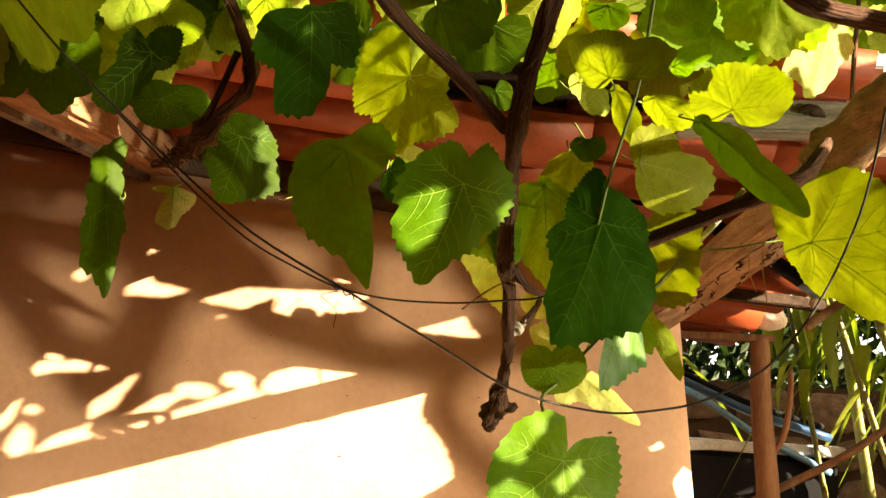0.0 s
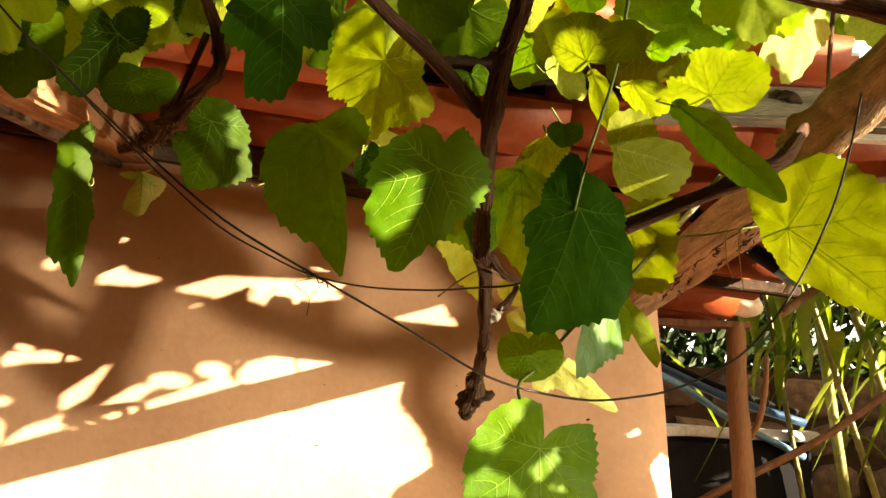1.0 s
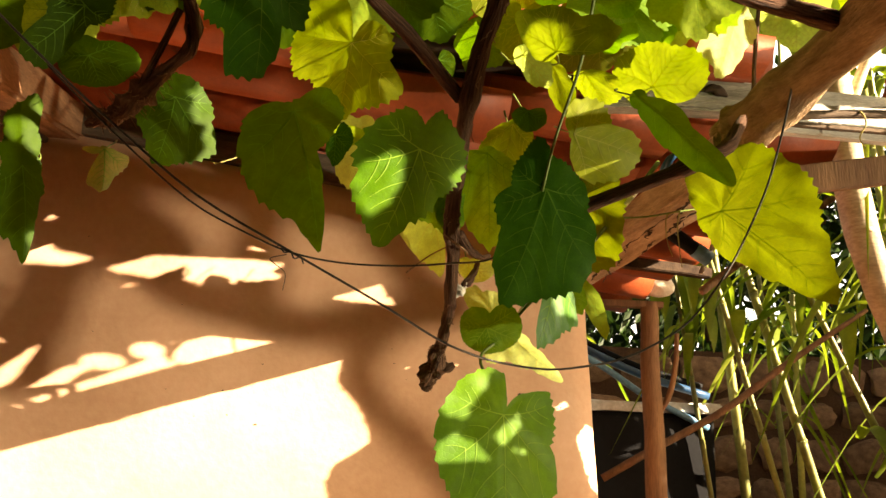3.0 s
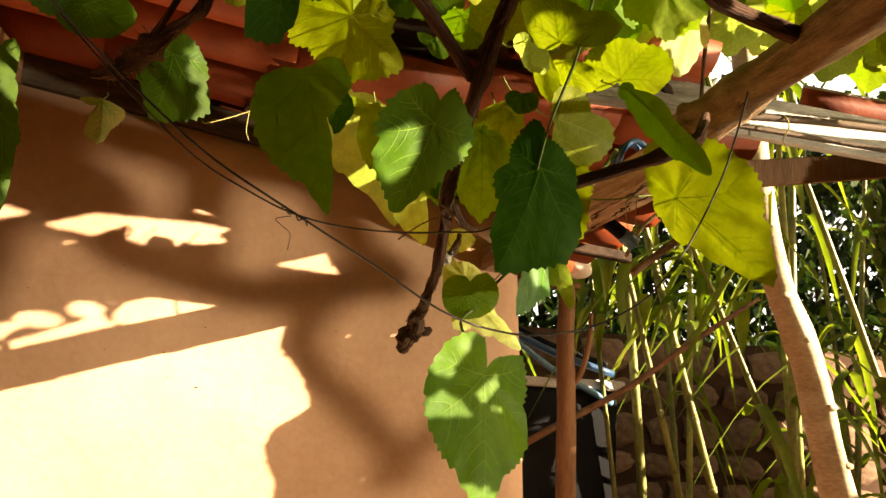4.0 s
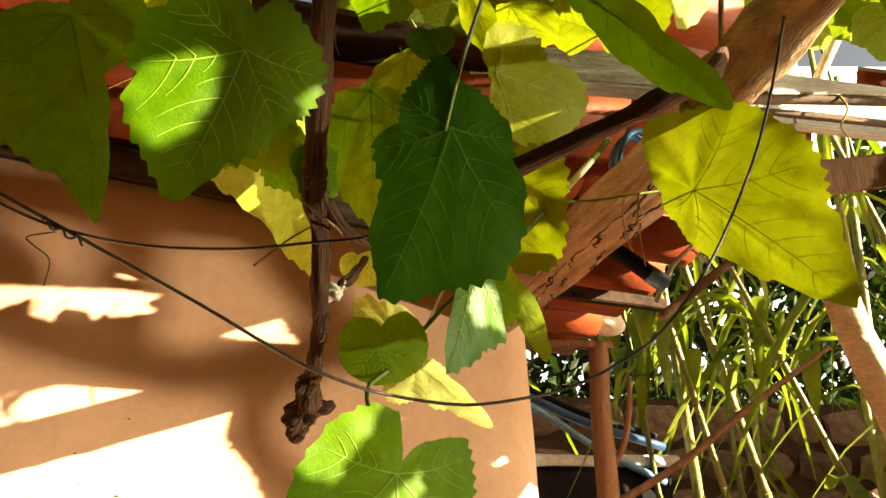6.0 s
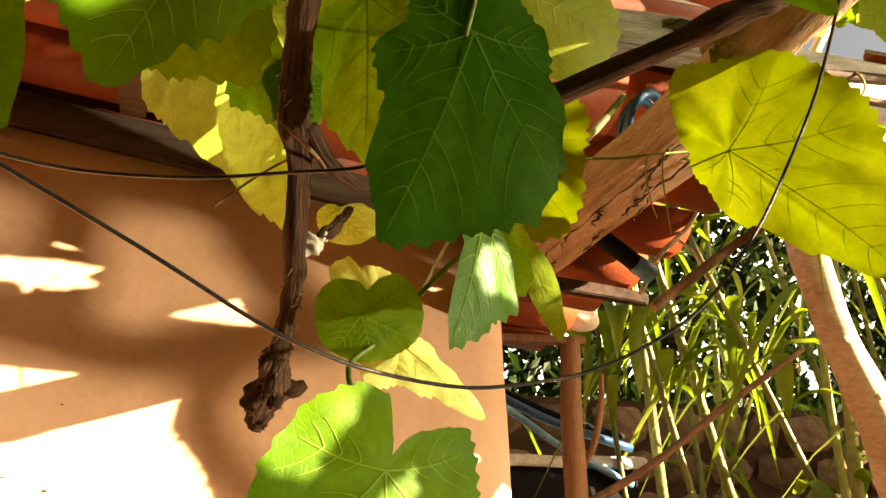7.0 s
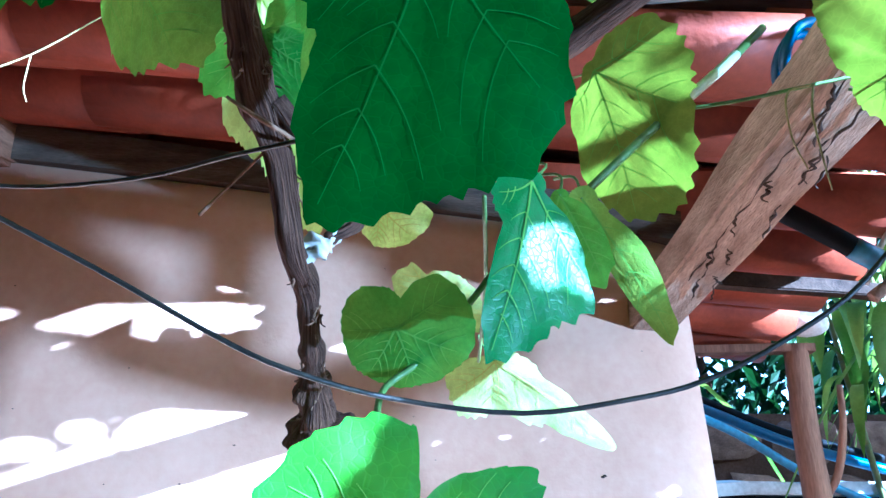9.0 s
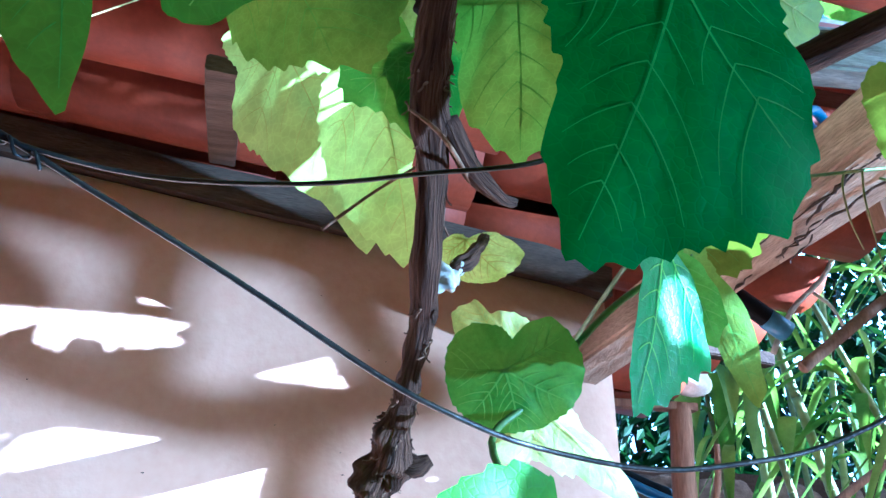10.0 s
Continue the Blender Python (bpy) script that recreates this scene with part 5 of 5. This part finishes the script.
def make_reeds():
    clump = thing("giant_reed_clump", "tall green giant reeds with long strap leaves", "reeds")
    r = random.Random(21)
    lv, lf = [], []
    for i in range(13):
        x, y = r.uniform(1.5, 3.8), r.uniform(2.3, 3.7)
        if x < 1.6 and y < 2.7:
            y += 0.5
        h = r.uniform(2.6, 4.2)
        lx, ly = r.uniform(-1.3, 0.5), r.uniform(-0.3, 0.3)
        rad = r.uniform(0.013, 0.026)
        pts = [(x, y, 0, rad), (x + lx * 0.3, y + ly * 0.3, h * 0.4, rad * 0.95), (x + lx, y + ly, h, rad * 0.5)]
        tube("stalk", pts, REEDSTALK, clump, sides=8, n=6)
        for k in range(4 if x < 2.1 else 15):
            s = r.uniform(0.35, 1.0)
            c = Vector((x + lx * s, y + ly * s, h * s))
            a = r.uniform(0, 6.28)
            d = Vector((math.cos(a), math.sin(a), 0))
            side = Vector((-d.y, d.x, 0))
            ln, w = r.uniform(0.4, 0.95), r.uniform(0.014, 0.034)
            up = r.uniform(0.3, 1.1)
            b = len(lv)
            n = 7
            for j in range(n + 1):
                q = j / n
                p = c + d * ln * q * (0.55 + 0.3 * q) + Vector((0, 0, up * ln * q - (up + 0.75) * ln * q * q))
                ww = w * (1 - q) ** 0.6 * min(1, 0.5 + 3 * q)
                lv.extend((p + side * ww + Vector((0, 0, ww * 0.5)), p, p - side * ww + Vector((0, 0, ww * 0.5))))
            for j in range(n):
                q = b + 3 * j
                lf.extend(((q, q + 1, q + 4, q + 3), (q + 1, q + 2, q + 5, q + 4)))
    # thick leaning culms with swollen joints
    for k, (foot, top, rad) in enumerate((((2.36, 3.0, 0.0), (1.50, 2.95, 2.72), 0.021), ((2.10, 2.9, 0.0), (1.42, 2.85, 2.30), 0.015), ((1.66, 2.95, 0.0), (1.30, 2.9, 2.25), 0.012), ((2.60, 3.1, 0.0), (2.35, 3.05, 3.2), 0.019))):
        foot, top = Vector(foot), Vector(top)
        pts = []
        for j in range(9):
            for q, swell in ((0.0, 1.22), (0.06, 1.0), (0.9, 1.0)):
                pts.append((*foot.lerp(top, (j + q) / 9), rad * swell * (1 - 0.03 * j)))
        tube("culm", pts, REEDSTALK, clump, "thick yellow-green jointed culm", sides=10, n=2)
    # broad drooping blades beside the porch post
    for c, ln, w, a in (((1.33, 2.87, 2.15), 0.30, 0.040, 0.4), ((1.43, 2.95, 2.14), 0.26, 0.026, 1.2), ((1.26, 2.9, 2.17), 0.22, 0.022, 2.6), ((1.56, 3.0, 2.2), 0.34, 0.03, 0.1)):
        c, d = Vector(c), Vector((math.cos(a), math.sin(a), 0))
        b = len(lv)
        for j in range(11):
            q = j / 10
            twist = a + 0.9 * q
            side = Vector((math.cos(twist), -math.sin(twist) * 0.5, 0))
            p = c + d * ln * 0.14 * math.sin(2.6 * q) + Vector((0, 0, -ln * q))
            ww = w * math.sin(math.pi * min(1, 0.10 + 0.88 * q)) ** 0.6 * (1 + 0.15 * math.sin(11 * q + a))
            lv.extend((p + side * ww + Vector((0, -ww * 0.4, 0)), p, p - side * ww + Vector((0, -ww * 0.4, 0))))
        for j in range(10):
            q = b + 3 * j
            lf.extend(((q, q + 1, q + 4, q + 3), (q + 1, q + 2, q + 5, q + 4)))
    for i in range(34):
        c = Vector((r.uniform(1.18, 1.9), r.uniform(2.6, 3.0), r.uniform(1.88, 2.3)))
        a = r.uniform(0, 6.28)
        d = Vector((math.cos(a), math.sin(a), 0))
        side = Vector((-d.y, d.x, 0))
        ln, w = r.uniform(0.12, 0.30), r.uniform(0.014, 0.034)
        b = len(lv)
        for j in range(8):
            q = j / 7
            p = c + d * ln * (0.5 * q - 0.2 * q * q) + Vector((0, 0, ln * (0.15 * q - 1.0 * q * q)))
            ww = w * math.sin(math.pi * min(1, 0.12 + 0.88 * q)) ** 0.7
            lv.extend((p + side * ww + d * ww * 0.4, p, p - side * ww + d * ww * 0.4))
        for j in range(7):
            q = b + 3 * j
            lf.extend(((q, q + 1, q + 4, q + 3), (q + 1, q + 2, q + 5, q + 4)))
    tagged(mesh_object("strap_leaves", lv, lf, REEDLEAF, clump, "long arching reed leaves", True), kind="stuff")


def make_hedge():
    """A dark hedge of small leaves on a few stems, far enough behind to show sky through it."""
    hedge = thing("hedge", "dark evergreen hedge with sky showing through", "hedge")
    hr = np.random.RandomState(3)
    for i in range(14):
        x = -0.5 + i * 0.6
        tube("stem", [(x, 6.2, 0, 0.05), (x + 0.15, 6.2, 1.4, 0.04), (x - 0.1, 6.1, 3.0, 0.025), (x + 0.1, 6.1, 4.2, 0.01)], BARK, hedge, sides=8, n=4, rough=0.2)
    verts, faces = [], []
    for i in range(42000):
        x, y, z = hr.uniform(0.3, 9.0), hr.uniform(5.4, 6.8), hr.uniform(0.3, 4.6)
        if noise.noise(Vector((x * 3.4, y * 1.2, z * 3.4))) < -0.62 + 0.50 * max(0, min(1, (z - 1.9) / 0.5)):
            continue
        p = Vector((x, y, z))
        n = Vector(hr.uniform(-1, 1, 3)).normalized()
        u = n.orthogonal().normalized()
        v = n.cross(u)
        s = hr.uniform(0.04, 0.075)
        b = len(verts)
        verts.extend((p - u * s * 1.6, p + v * s * 0.6 + n * 0.01, p + u * s * 1.6, p - v * s * 0.6 + n * 0.01))
        faces.append((b, b + 1, b + 2, b + 3))
    tagged(mesh_object("foliage", verts, faces, HEDGE, hedge, "small dark hedge leaves"), kind="stuff")


def make_backdrop():
    """Bright hazy sky low behind the hedge."""
    m = bpy.data.materials.new("hazy_sky")
    m.use_nodes = True
    n = m.node_tree.nodes
    n.remove(n["Principled BSDF"])
    glow = n.new("ShaderNodeEmission")
    glow.inputs["Color"].default_value = (0.86, 0.93, 1.0, 1)
    glow.inputs["Strength"].default_value = 0.55
    m.node_tree.links.new(glow.outputs["Emission"], n["Material Output"].inputs["Surface"])
    tagged(mesh_object("backdrop", [(-6, 22, -0.5), (22, 16, -0.5), (22, 16, 13), (-6, 22, 13)], [(0, 1, 2, 3)], m), "pale hazy bright sky behind the hedge", "sky", kind="structure")


def make_stone_wall():
    wall = tagged(thing("garden_wall", "rough brown field-stone garden wall", "wall"), kind="structure")
    bm = block((0.5, 4.35, 0), (8.0, 4.7, 1.98), 0, 0, 0)
    part("mortar", bm, MORTAR, wall, "recessed dark mortar")
    shapes = []
    for i in range(6):
        bm = bmesh.new()
        bmesh.ops.create_icosphere(bm, subdivisions=2, radius=1)
        for v in bm.verts:
            q = max(abs(v.co.x), abs(v.co.z), 0.6)
            v.co = Vector((v.co.x / q, v.co.y, v.co.z / q)) * (0.85 + 0.3 * noise.noise(v.co * 1.6 + Vector((i * 5, 0, 0))))
        me = bpy.data.meshes.new("stone")
        bm.to_mesh(me)
        bm.free()
        me.materials.append(STONE)
        smooth(me)
        shapes.append(me)
    r = random.Random(8)
    z = 0.9
    while z < 1.9:
        h = r.uniform(0.17, 0.25)
        x = 0.6
        while x < 4.6:
            w = r.uniform(0.22, 0.42)
            ob = new("stone", r.choice(shapes))
            ob.parent = wall
            ob.matrix_local = Matrix.LocRotScale((x + w / 2, 4.35, z + h / 2), Euler((r.uniform(-0.2, 0.2), r.uniform(-0.25, 0.25), 0)), (w * 0.47, 0.04, h * 0.46))
            x += w
        z += h


def make_tank():
    tank = thing("water_tank", "black plastic tank with a pale rim", "tank")
    bm = block((0.86, 2.95, 0), (1.5, 3.6, 1.60), 0, 0, 0.02)
    part("body", bm, TANK, tank)
    bm = block((0.84, 2.93, 1.60), (1.52, 3.62, 1.64), 6, 0.014, 0.006)
    part("rim", bm, PALERIM, tank, "pale plastic rim")
    for dy, dz, r, words in ((0.05, 0.035, 0.016, "dark blue plastic pipe lying over the tank"), (0.11, 0.075, 0.014, "dusty black plastic pipe lying over the tank")):
        pipe = thing("dark_pipe", words, "pipe")
        tube("pipe", [(0.72, 2.95 + dy, 1.90 + dz, r), (0.95, 2.96 + dy, 1.82 + dz, r), (1.2, 2.96 + dy, 1.72 + dz, r), (1.5, 2.96 + dy, 1.64 + dz, r)], HOSE if dz < 0.05 else TANK, pipe, sides=10, n=5)
    pipe = thing("blue_pipe", "light blue plastic water pipe over the tank", "pipe")
    tube("pipe", [(0.80, 2.92, 1.87, 0.013), (1.0, 2.92, 1.78, 0.013), (1.2, 2.92, 1.66, 0.013), (1.45, 2.92, 1.55, 0.013)], PIPE, pipe, sides=10, n=5)


def make_sticks():
    stick = thing("stick", "reddish brown stick with a sunlit edge under the eave", "stick")
    tube("stick", [(0.75, 1.55, 1.86, 0.009), (0.95, 1.6, 2.0, 0.009), (1.13, 1.62, 2.12, 0.008)], POSTWOOD, stick, sides=10, n=6, rough=0.1, seed=81)
    twig = thing("twig", "bleached thin bare twig beside the beam", "twig")
    tube("stem", [(0.90, 1.85, 1.96, 0.006), (0.95, 1.85, 2.05, 0.006), (1.03, 1.85, 2.13, 0.005), (1.10, 1.85, 2.25, 0.005)], WHITESTONE, twig, sides=7, n=5, rough=0.3, seed=83)
    tube("stem", [(1.0, 1.85, 2.09, 0.004), (1.03, 1.84, 2.06, 0.004), (1.06, 1.84, 2.0, 0.003)], WHITESTONE, twig, sides=6, n=5, rough=0.3, seed=84)
    pipe = thing("dark_pipe", "dark blue plastic pipe end beside the beam", "pipe")
    tube("pipe", [(0.66, 1.80, 2.13, 0.019), (0.80, 1.80, 2.05, 0.019), (0.88, 1.80, 2.0, 0.019)], TANK, pipe, sides=14, n=5)
    tube("pipe_end", [(0.86, 1.80, 2.012, 0.0205), (0.90, 1.80, 1.988, 0.0205)], PIPE, pipe, "blue collar", sides=14, n=2)
    coil = thing("hose_coil", "blue plastic hose coiled round the beam", "hose")
    for k in range(2):
        tube("turn", [(0.552 + 0.045 * math.cos(a / 12 * 2 * math.pi), 1.18 + 0.02 * k + 0.02 * math.sin(a), 2.010 + 0.030 * math.sin(a / 12 * 2 * math.pi), 0.0055) for a in range(13)], HOSE, coil, sides=8, n=3)
    limb = thing("fallen_limb", "thin brown dry limb leaning from the post", "branch")
    tube("limb", [(0.95, 2.75, 1.36, 0.014), (1.113, 2.70, 1.463, 0.014), (1.368, 2.65, 1.612, 0.013), (1.614, 2.6, 1.80, 0.012), (1.9, 2.55, 2.0, 0.008)], POSTWOOD, limb, sides=9, n=6, rough=0.2, seed=86)


make_sticks()
make_tank()
make_reeds()
make_hedge()
make_backdrop()
make_stone_wall()
